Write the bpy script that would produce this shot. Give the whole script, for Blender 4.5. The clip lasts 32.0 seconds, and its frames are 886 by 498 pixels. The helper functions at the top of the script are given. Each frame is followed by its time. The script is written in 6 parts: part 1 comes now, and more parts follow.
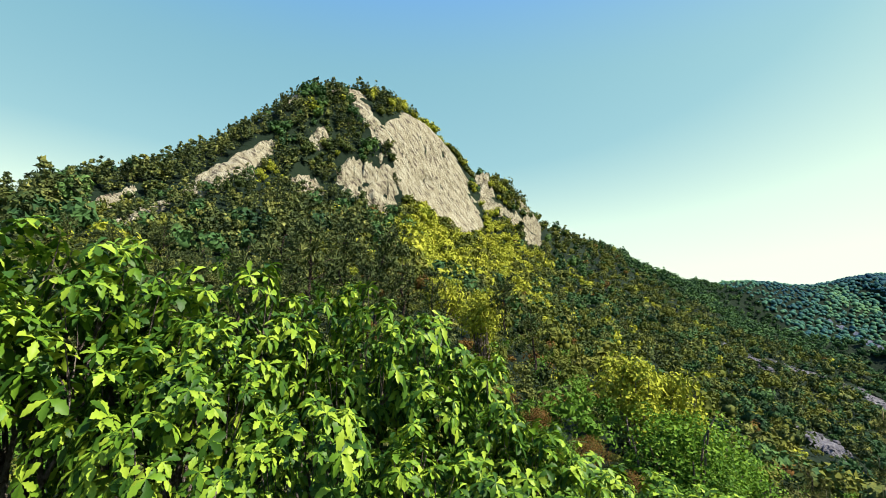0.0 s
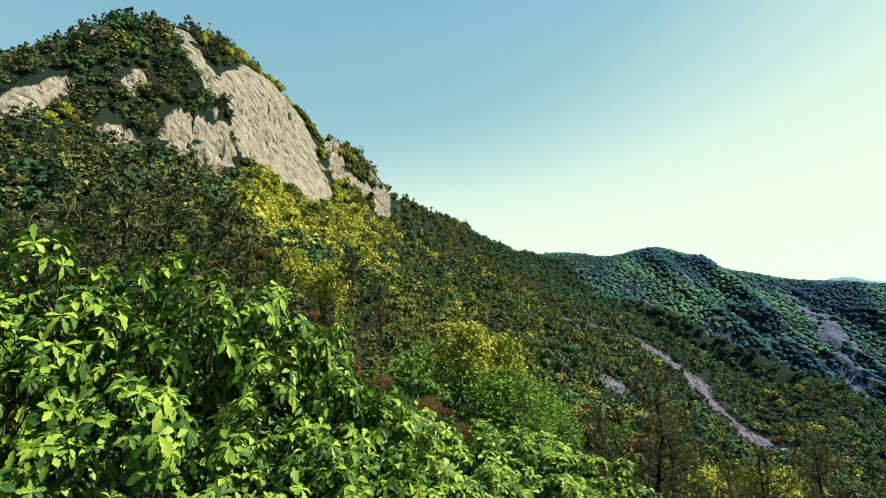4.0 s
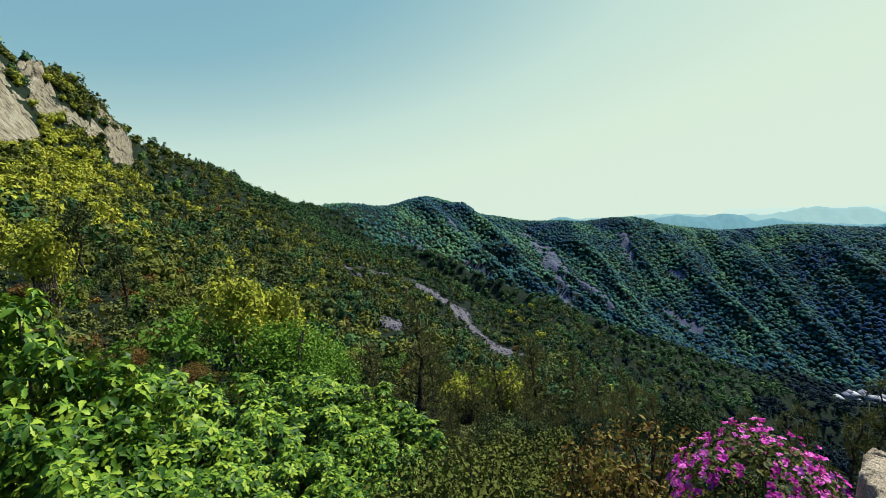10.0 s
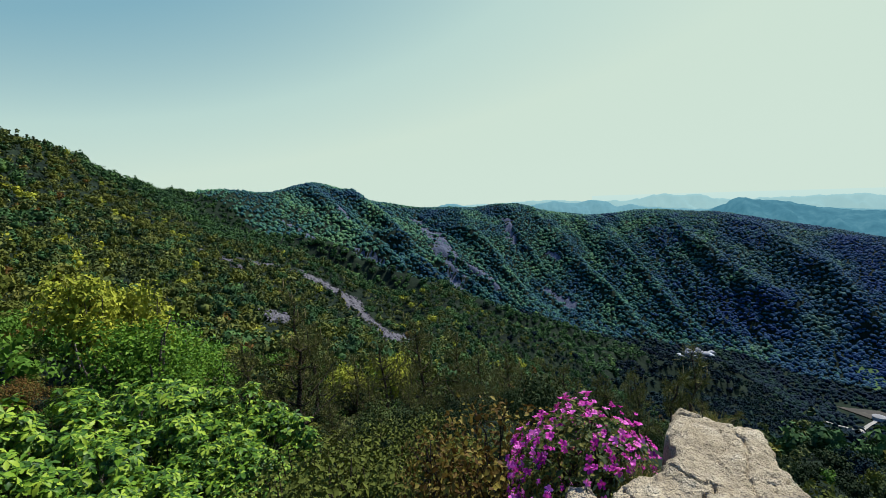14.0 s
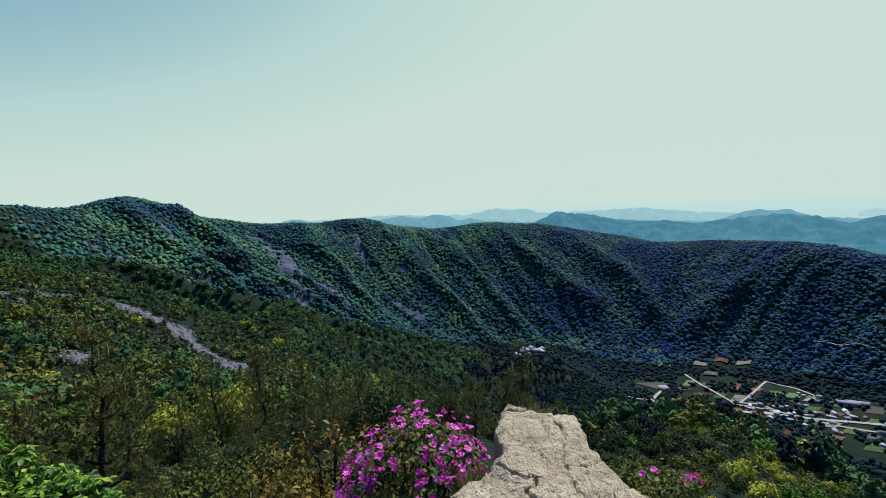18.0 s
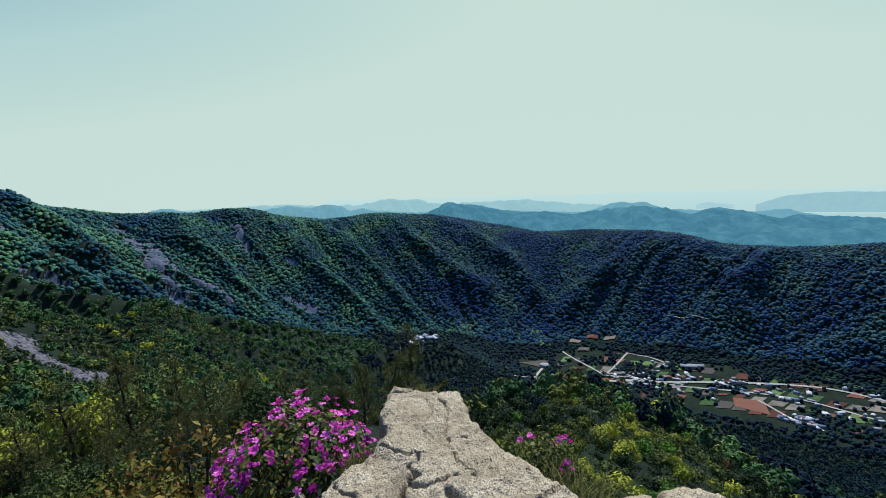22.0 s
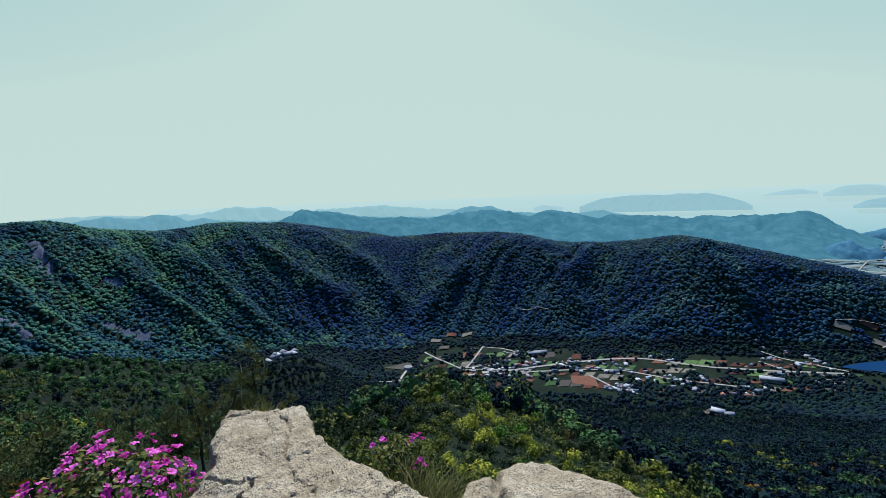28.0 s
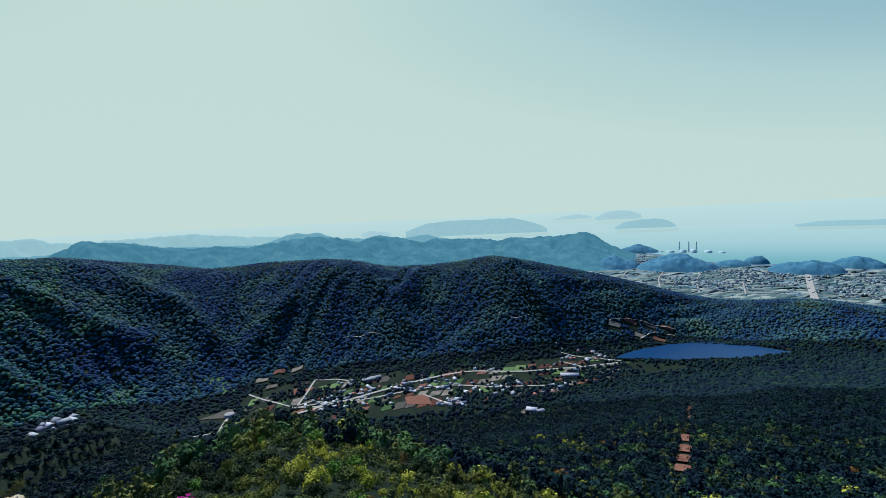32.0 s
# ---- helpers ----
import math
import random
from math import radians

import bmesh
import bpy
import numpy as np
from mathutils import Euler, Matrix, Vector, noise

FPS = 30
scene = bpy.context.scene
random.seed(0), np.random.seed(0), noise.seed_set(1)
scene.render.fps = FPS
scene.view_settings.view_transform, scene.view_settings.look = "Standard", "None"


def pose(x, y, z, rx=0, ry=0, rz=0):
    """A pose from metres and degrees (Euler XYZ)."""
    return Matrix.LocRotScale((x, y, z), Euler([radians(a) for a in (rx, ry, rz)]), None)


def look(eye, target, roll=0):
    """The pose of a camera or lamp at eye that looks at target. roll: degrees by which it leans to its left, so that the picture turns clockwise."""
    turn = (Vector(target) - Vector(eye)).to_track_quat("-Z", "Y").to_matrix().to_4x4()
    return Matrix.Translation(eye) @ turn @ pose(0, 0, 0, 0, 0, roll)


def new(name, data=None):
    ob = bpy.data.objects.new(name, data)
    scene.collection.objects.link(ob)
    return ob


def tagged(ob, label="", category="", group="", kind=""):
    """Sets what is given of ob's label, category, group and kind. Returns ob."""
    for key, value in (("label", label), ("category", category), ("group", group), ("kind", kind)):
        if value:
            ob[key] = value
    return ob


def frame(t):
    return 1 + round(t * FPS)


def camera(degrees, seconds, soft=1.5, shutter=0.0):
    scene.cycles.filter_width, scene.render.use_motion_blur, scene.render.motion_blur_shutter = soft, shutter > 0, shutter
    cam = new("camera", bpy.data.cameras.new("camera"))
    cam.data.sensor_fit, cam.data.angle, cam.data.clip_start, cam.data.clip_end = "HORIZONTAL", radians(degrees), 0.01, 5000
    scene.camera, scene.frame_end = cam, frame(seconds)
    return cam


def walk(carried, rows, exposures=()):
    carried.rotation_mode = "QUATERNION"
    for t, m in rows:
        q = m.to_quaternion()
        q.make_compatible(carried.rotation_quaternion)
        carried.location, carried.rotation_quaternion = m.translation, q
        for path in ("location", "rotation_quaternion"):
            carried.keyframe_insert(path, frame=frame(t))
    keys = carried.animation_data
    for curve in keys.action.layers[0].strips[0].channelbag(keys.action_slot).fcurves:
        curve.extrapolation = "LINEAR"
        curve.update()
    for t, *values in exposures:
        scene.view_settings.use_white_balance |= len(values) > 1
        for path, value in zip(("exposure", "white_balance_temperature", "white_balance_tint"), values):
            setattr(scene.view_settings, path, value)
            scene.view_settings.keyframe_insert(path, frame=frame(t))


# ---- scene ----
FOV = 88.1
cam = camera(FOV, 32.0, 0.6)
PATH = [
    (0, (-0.808, 0.834, 0.207), (0.376, 10.716, 1.181), 1.03),
    (0.5, (-0.795, 0.787, 0.214), (0.957, 10.590, 1.130), 0.93),
    (1, (-0.774, 0.773, 0.218), (1.671, 10.437, 1.009), 0.66),
    (1.5, (-0.770, 0.801, 0.214), (2.078, 10.354, 1.003), 0.82),
    (2, (-0.762, 0.785, 0.211), (2.460, 10.222, 0.956), 1.42),
    (2.5, (-0.766, 0.776, 0.207), (2.800, 10.093, 0.904), 1.28),
    (3, (-0.763, 0.777, 0.203), (3.022, 10.007, 0.884), 1.88),
    (3.5, (-0.759, 0.768, 0.204), (3.301, 9.891, 0.756), 1.38),
    (5.5, (-0.689, 0.494, 0.141), (4.657, 8.945, 0.086), 0.13),
    (6, (-0.659, 0.458, 0.136), (5.204, 8.558, -0.017), -0.04),
    (6.5, (-0.648, 0.449, 0.134), (5.482, 8.346, -0.125), -0.07),
    (7, (-0.652, 0.436, 0.131), (5.791, 8.077, -0.189), -0.31),
    (7.5, (-0.645, 0.411, 0.135), (6.084, 7.799, -0.236), -0.82),
    (8, (-0.638, 0.389, 0.138), (6.365, 7.518, -0.219), -1.06),
    (8.5, (-0.621, 0.364, 0.123), (6.589, 7.275, -0.375), -1.73),
    (9, (-0.600, 0.331, 0.101), (6.908, 6.906, -0.537), -1.84),
    (9.5, (-0.612, 0.299, 0.123), (7.108, 6.618, -0.559), -1.94),
    (10, (-0.605, 0.284, 0.119), (7.301, 6.366, -0.586), -1.47),
    (10.5, (-0.623, 0.257, 0.136), (7.392, 6.193, -0.584), -1.33),
    (11, (-0.604, 0.218, 0.160), (7.615, 5.865, -0.578), -0.99),
    (11.5, (-0.519, 0.219, 0.143), (7.891, 5.578, -0.604), -1.11),
    (12, (-0.439, 0.185, 0.132), (8.151, 5.255, -0.582), -1.04),
    (12.5, (-0.363, 0.199, 0.125), (8.411, 4.947, -0.570), -0.47),
    (13, (-0.315, 0.172, 0.078), (8.472, 4.846, -0.888), -1.31),
    (13.5, (-0.286, 0.115, 0.082), (8.660, 4.465, -0.940), -1.58),
    (14, (-0.234, 0.106, 0.081), (8.844, 4.165, -0.972), -1.64),
    (14.5, (-0.230, 0.066, 0.076), (8.999, 3.767, -0.986), -1.94),
    (16.5, (-0.051, 0.044, -0.006), (9.581, 2.530, -1.032), -2.10),
    (17, (-0.031, 0.044, -0.005), (9.747, 1.942, -0.891), -1.73),
    (17.5, (-0.031, 0.031, 0.005), (9.839, 1.377, -0.875), -1.66),
    (18, (-0.022, 0.016, 0.008), (9.901, 0.929, -0.823), -1.98),
    (18.5, (-0.010, 0.006, 0.001), (9.941, 0.523, -0.844), -1.96),
    (19, (-0.000, -0.000, -0.000), (9.964, 0.181, -0.832), -1.89),
    (19.5, (-0.009, -0.001, 0.008), (9.958, -0.165, -0.783), -1.82),
    (20, (-0.009, -0.006, 0.008), (9.945, -0.414, -0.862), -2.40),
    (20.5, (0.012, -0.015, -0.003), (9.948, -0.692, -0.902), -2.28),
    (21, (0.014, -0.031, -0.010), (9.910, -1.148, -0.914), -2.10),
    (21.5, (0.009, -0.035, -0.020), (9.877, -1.340, -0.975), -1.93),
    (22, (0.001, -0.042, -0.049), (9.842, -1.433, -1.157), -1.44),
    (22.5, (0.007, -0.041, -0.082), (9.820, -1.527, -1.306), -1.37),
    (23, (-0.006, -0.052, -0.108), (9.762, -1.713, -1.462), -1.69),
    (23.5, (-0.009, -0.070, -0.127), (9.693, -2.069, -1.496), -1.59),
    (24, (-0.010, -0.085, -0.130), (9.598, -2.504, -1.486), -1.92),
    (24.5, (-0.008, -0.113, -0.123), (9.474, -3.023, -1.394), -1.96),
    (25, (-0.013, -0.129, -0.116), (9.405, -3.251, -1.367), -2.04),
    (25.5, (-0.010, -0.142, -0.110), (9.249, -3.701, -1.373), -2.17),
    (26, (-0.000, -0.147, -0.104), (9.155, -3.983, -1.315), -2.36),
    (26.5, (0.007, -0.157, -0.100), (9.119, -4.101, -1.293), -2.46),
    (28.5, (0.009, -0.151, -0.072), (8.856, -4.698, -1.099), -2.05),
    (29, (-0.005, -0.171, -0.063), (8.667, -5.057, -1.032), -2.05),
    (29.5, (-0.026, -0.220, -0.054), (8.395, -5.544, -0.910), -2.29),
    (30, (-0.075, -0.278, -0.042), (8.063, -6.027, -0.892), -2.27),
    (30.5, (-0.146, -0.312, -0.021), (7.747, -6.400, -0.825), -2.61),
    (31, (-0.257, -0.343, 0.016), (7.360, -6.786, -0.668), -2.60),
    (31.5, (-0.343, -0.375, 0.045), (6.861, -7.280, -0.612), -3.02),
    (32, (-0.425, -0.361, 0.036), (6.388, -7.650, -0.632), -2.77),
]
EXPOSURES = [(0, 1.42, 6350, 10), (6, 1.18, 6150, 10), (13, 0.84, 5850, 11), (20, 0.76, 5560, 12), (32, 0.70, 5400, 12)]
walk(cam, [(t, look(eye, target, roll)) for t, eye, target, roll in PATH], EXPOSURES)

# ---- world, sun ----
SUN_BEARING, SUN_HEIGHT = 112.0, 52.0
world = bpy.data.worlds.new("world")
scene.world = world
world.use_nodes = True
wn, wl = world.node_tree.nodes, world.node_tree.links
wn.clear()
sky = wn.new("ShaderNodeTexSky")
sky.sky_type, sky.sun_disc = "NISHITA", False
sky.sun_elevation, sky.sun_rotation = radians(SUN_HEIGHT), radians(SUN_BEARING)
sky.altitude, sky.air_density, sky.dust_density, sky.ozone_density = 300, 1.3, 0.8, 1.2
back = wn.new("ShaderNodeBackground")
back.inputs["Strength"].default_value = 0.05
out = wn.new("ShaderNodeOutputWorld")
# the haze keeps the sky pale down to the horizon
direction = wn.new("ShaderNodeTexCoord")
raised = wn.new("ShaderNodeVectorMath")
raised.inputs[1].default_value = (0, 0, 0.045)
wl.new(direction.outputs["Generated"], raised.inputs[0])
wl.new(raised.outputs[0], sky.inputs["Vector"])
# spring haze: the sky's own brightness sets how far its blue pales to cream
bright = wn.new("ShaderNodeRGBToBW")
tenth = wn.new("ShaderNodeMath")
tenth.operation = "MULTIPLY"
tenth.inputs[1].default_value = 0.1
hue = wn.new("ShaderNodeValToRGB")
hue.color_ramp.interpolation = "LINEAR"
SKY_HUES = [(0.17, (0.16, 0.36, 0.46)), (0.30, (0.28, 0.49, 0.53)), (0.42, (0.60, 0.765, 0.635)), (0.55, (0.745, 0.855, 0.655)), (0.78, (0.76, 0.865, 0.67))]
while len(hue.color_ramp.elements) < len(SKY_HUES):
    hue.color_ramp.elements.new(0.5)
for e, (at, c) in zip(hue.color_ramp.elements, SKY_HUES):
    e.position, e.color = at, (*c, 1)
ten = wn.new("ShaderNodeMix")
ten.data_type, ten.blend_type = "RGBA", "MULTIPLY"
ten.inputs[0].default_value = 1.0
ten.inputs[7].default_value = (10, 10, 10, 1)
wl.new(sky.outputs[0], bright.inputs[0])
wl.new(bright.outputs[0], tenth.inputs[0])
wl.new(tenth.outputs[0], hue.inputs["Fac"])
wl.new(hue.outputs["Color"], ten.inputs[6])
# overhead, above the haze, the sky is a deep clear blue
height_of = wn.new("ShaderNodeSeparateXYZ")
wl.new(direction.outputs["Generated"], height_of.inputs[0])
clear = wn.new("ShaderNodeMapRange")
clear.interpolation_type = "SMOOTHSTEP"
clear.inputs["From Min"].default_value, clear.inputs["From Max"].default_value = 0.42, 0.85
wl.new(height_of.outputs["Z"], clear.inputs["Value"])
zenith = wn.new("ShaderNodeMix")
zenith.data_type = "RGBA"
zenith.inputs[7].default_value = (0.9, 2.6, 9.0, 1)
wl.new(clear.outputs[0], zenith.inputs[0])
wl.new(ten.outputs[2], zenith.inputs[6])
wl.new(zenith.outputs[2], back.inputs["Color"])
wl.new(back.outputs[0], out.inputs["Surface"])

sb, sh = radians(SUN_BEARING), radians(SUN_HEIGHT)
to_sun = Vector((math.sin(sb) * math.cos(sh), math.cos(sb) * math.cos(sh), math.sin(sh)))
sun_data = bpy.data.lights.new("sun", "SUN")
sun_data.energy, sun_data.angle, sun_data.color = 5.0, radians(0.53), (1.0, 0.93, 0.8)
sun = new("sun", sun_data)
sun.matrix_world = look(to_sun * 100, (0, 0, 0))


# ---- small helpers ----
def mesh_np(name, verts, tris, mat, smooth=False):
    """A mesh of triangles or quads straight from arrays."""
    verts, tris = np.asarray(verts, np.float32), np.asarray(tris, np.int32)
    n, k = tris.shape
    me = bpy.data.meshes.new(name)
    me.vertices.add(len(verts))
    me.vertices.foreach_set("co", verts.ravel())
    me.loops.add(n * k)
    me.loops.foreach_set("vertex_index", tris.ravel())
    me.polygons.add(n)
    me.polygons.foreach_set("loop_start", np.arange(0, n * k, k, dtype=np.int32))
    me.polygons.foreach_set("loop_total", np.full(n, k, np.int32))
    if smooth:
        me.polygons.foreach_set("use_smooth", np.ones(n, bool))
    me.materials.append(mat)
    me.update()
    me.validate()
    return me


def part(name, me, parent, label=""):
    ob = new(name, me)
    ob.parent = parent
    if label:
        ob["label"] = label
    return ob


def thing(name, label, category, group="", kind="", at=None, data=None):
    ob = new(name, data)
    if at is not None:
        ob.matrix_basis = at
    return tagged(ob, label, category, group, kind)


def material(name, colours, scale=1.0, rough=0.8, bump=0.3, bump_scale=None, detail=6.0, object_random=0.0, island_random=0.0,
             translucent=0.0, metal=0.0, bump_far=1.0, second=None, spec=0.06, space="Object", stretch=(1, 1, 1), turn=None):
    """A surface with noise between the given colours at one scale, broken up by a second, finer or wider one."""
    m = bpy.data.materials.new(name)
    m.use_nodes = True
    n, l = m.node_tree.nodes, m.node_tree.links
    n.clear()
    co = n.new("ShaderNodeTexCoord")
    mp = n.new("ShaderNodeMapping")
    if turn:  # grain drawn out along the turned x axis
        mp.vector_type = "TEXTURE"
        mp.inputs["Rotation"].default_value = turn
    mp.inputs["Scale"].default_value = stretch
    l.new(co.outputs[space], mp.inputs["Vector"])
    tex = n.new("ShaderNodeTexNoise")
    tex.inputs["Scale"].default_value, tex.inputs["Detail"].default_value, tex.inputs["Roughness"].default_value = scale, detail, 0.6
    l.new(mp.outputs[0], tex.inputs["Vector"])
    ramp = n.new("ShaderNodeValToRGB")
    while len(ramp.color_ramp.elements) < len(colours):
        ramp.color_ramp.elements.new(0.5)
    for i, c in enumerate(colours):
        e = ramp.color_ramp.elements[i]
        e.position = 0.3 + 0.4 * i / max(1, len(colours) - 1)
        e.color = (*c, 1)
    factor = tex.outputs["Fac"]
    for amount, node, socket in ((object_random, "ShaderNodeObjectInfo", "Random"), (island_random, "ShaderNodeNewGeometry", "Random Per Island")):
        if amount:
            src = n.new(node)
            sub = n.new("ShaderNodeMath")
            sub.operation = "MULTIPLY_ADD"
            sub.inputs[1].default_value, sub.inputs[2].default_value = amount, -amount / 2
            l.new(src.outputs[socket], sub.inputs[0])
            add = n.new("ShaderNodeMath")
            l.new(factor, add.inputs[0])
            l.new(sub.outputs[0], add.inputs[1])
            factor = add.outputs[0]
    l.new(factor, ramp.inputs["Fac"])
    colour = ramp.outputs["Color"]
    if second:
        c2, s2, lo, hi = second
        t2 = n.new("ShaderNodeTexNoise")
        t2.inputs["Scale"].default_value, t2.inputs["Detail"].default_value = s2, 5
        l.new(mp.outputs[0], t2.inputs["Vector"])
        mr = n.new("ShaderNodeMapRange")
        mr.inputs["From Min"].default_value, mr.inputs["From Max"].default_value = lo, hi
        l.new(t2.outputs["Fac"], mr.inputs["Value"])
        mx = n.new("ShaderNodeMix")
        mx.data_type = "RGBA"
        l.new(mr.outputs[0], mx.inputs[0])
        l.new(colour, mx.inputs[6])
        mx.inputs[7].default_value = (*c2, 1)
        colour = mx.outputs[2]
    bs = n.new("ShaderNodeBsdfPrincipled")
    bs.inputs["Roughness"].default_value, bs.inputs["Metallic"].default_value = rough, metal
    bs.inputs["Specular IOR Level"].default_value = spec
    l.new(colour, bs.inputs["Base Color"])
    if bump:
        bt = n.new("ShaderNodeTexNoise")
        bt.inputs["Scale"].default_value, bt.inputs["Detail"].default_value = bump_scale or scale * 4, 8
        l.new(mp.outputs[0], bt.inputs["Vector"])
        bp = n.new("ShaderNodeBump")
        bp.inputs["Strength"].default_value, bp.inputs["Distance"].default_value = bump, bump_far
        l.new(bt.outputs["Fac"], bp.inputs["Height"])
        l.new(bp.outputs[0], bs.inputs["Normal"])
    o = n.new("ShaderNodeOutputMaterial")
    shader = bs.outputs[0]
    if translucent:
        tr = n.new("ShaderNodeBsdfTranslucent")
        l.new(colour, tr.inputs["Color"])
        ms = n.new("ShaderNodeMixShader")
        ms.inputs[0].default_value = translucent
        l.new(shader, ms.inputs[1])
        l.new(tr.outputs[0], ms.inputs[2])
        shader = ms.outputs[0]
    l.new(shader, o.inputs["Surface"])
    return m


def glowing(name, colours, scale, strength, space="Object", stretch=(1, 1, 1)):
    """Far distance, faintly lit; its veil of air is painted on as pale emission."""
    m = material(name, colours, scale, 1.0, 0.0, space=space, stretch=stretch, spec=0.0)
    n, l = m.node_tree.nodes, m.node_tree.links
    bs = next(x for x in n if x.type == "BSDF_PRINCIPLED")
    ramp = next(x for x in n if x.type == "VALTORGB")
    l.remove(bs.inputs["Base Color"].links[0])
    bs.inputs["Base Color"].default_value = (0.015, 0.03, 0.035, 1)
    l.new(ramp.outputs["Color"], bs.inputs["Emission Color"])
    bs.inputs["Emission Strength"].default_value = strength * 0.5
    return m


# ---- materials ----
# near black: the shade in the gaps between crowns is in this colour
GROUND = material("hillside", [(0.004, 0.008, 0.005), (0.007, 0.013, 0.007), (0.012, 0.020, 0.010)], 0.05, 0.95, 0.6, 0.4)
# crown greens with the far ridge's blue haze mixed into the colour
FOREST = material("hazy_forest_crowns", [(0.00952, 0.0308, 0.0594), (0.019, 0.0597, 0.0689), (0.0409, 0.104, 0.0665), (0.0837, 0.159, 0.0653)], 0.012, 0.85, 0.0, island_random=0.16, translucent=0.05)
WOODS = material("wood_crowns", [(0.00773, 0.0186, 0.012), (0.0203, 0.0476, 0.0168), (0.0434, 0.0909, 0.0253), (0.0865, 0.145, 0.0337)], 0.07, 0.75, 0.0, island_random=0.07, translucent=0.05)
CLIFF = material("cliff_granite", [(0.153, 0.128, 0.08), (0.272, 0.244, 0.162), (0.368, 0.348, 0.252)], 0.9, 0.9, 1.0, 4.5, second=((0.085, 0.068, 0.05), 1.4, 0.53, 0.63), detail=9.0, stretch=(3, 1, 1), turn=(0, radians(46.8), 0))
# scree of the far ridge, its grey blued for the haze
SCREE = material("hazy_scree_stone", [(0.036, 0.045, 0.0675), (0.063, 0.072, 0.099), (0.099, 0.108, 0.14)], 0.5, 0.95, 0.5, 2.0)
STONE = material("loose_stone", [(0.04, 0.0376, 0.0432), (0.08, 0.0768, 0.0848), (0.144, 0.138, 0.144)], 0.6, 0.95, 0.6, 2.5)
FARHILL = glowing("hazy_far_hill", [(0.05, 0.16, 0.20), (0.072, 0.21, 0.25), (0.12, 0.28, 0.31)], 0.012, 1.0)
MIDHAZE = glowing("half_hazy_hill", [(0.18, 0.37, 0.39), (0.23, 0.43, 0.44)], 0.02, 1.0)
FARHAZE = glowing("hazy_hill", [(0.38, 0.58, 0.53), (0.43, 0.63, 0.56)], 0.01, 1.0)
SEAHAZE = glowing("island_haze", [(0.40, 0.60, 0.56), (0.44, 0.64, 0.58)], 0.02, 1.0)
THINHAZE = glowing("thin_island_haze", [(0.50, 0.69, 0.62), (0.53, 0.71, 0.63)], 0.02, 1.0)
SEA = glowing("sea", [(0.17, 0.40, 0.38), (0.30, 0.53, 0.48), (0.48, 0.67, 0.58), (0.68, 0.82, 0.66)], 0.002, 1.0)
# the sea glows paler with distance, haze painted into its emission
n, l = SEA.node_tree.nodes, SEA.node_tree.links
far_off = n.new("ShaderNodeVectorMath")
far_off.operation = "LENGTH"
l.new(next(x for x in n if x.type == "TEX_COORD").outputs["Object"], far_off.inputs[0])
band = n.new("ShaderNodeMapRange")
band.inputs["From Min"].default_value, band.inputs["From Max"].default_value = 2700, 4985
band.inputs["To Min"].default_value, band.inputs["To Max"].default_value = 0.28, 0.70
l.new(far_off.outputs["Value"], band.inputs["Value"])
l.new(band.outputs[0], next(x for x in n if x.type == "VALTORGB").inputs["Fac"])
# plain, plots and knolls carry the blue-grey of distant haze in their colours
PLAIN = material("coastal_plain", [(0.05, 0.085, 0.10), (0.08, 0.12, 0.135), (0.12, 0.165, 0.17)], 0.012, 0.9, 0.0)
PLOTS = material("hazy_plots", [(0.04, 0.072, 0.07), (0.07, 0.105, 0.10), (0.11, 0.14, 0.125), (0.16, 0.185, 0.16)], 0.006, 0.9, 0.0, island_random=0.7)
KNOLL = material("hazy_knoll_woods", [(0.022, 0.075, 0.12), (0.034, 0.10, 0.145), (0.055, 0.14, 0.175)], 0.03, 0.9, 0.0)
# slope woods darkened in colour to the near-black of a backlit hillside
SHADEWOOD = material("shaded_slope_woods", [(0.00161, 0.00606, 0.0161), (0.00268, 0.0101, 0.0172), (0.00482, 0.0175, 0.0161), (0.0139, 0.0337, 0.0138)], 0.05, 0.85, 0.0, island_random=0.12)
# the ridge forest again, with backlit shade and blue haze in its colour
HAZEWOOD = material("shaded_hazy_woods", [(0.0088, 0.0245, 0.0715), (0.0132, 0.0377, 0.0754), (0.0242, 0.0612, 0.0728), (0.0572, 0.102, 0.065)], 0.012, 0.85, 0.0, island_random=0.14)


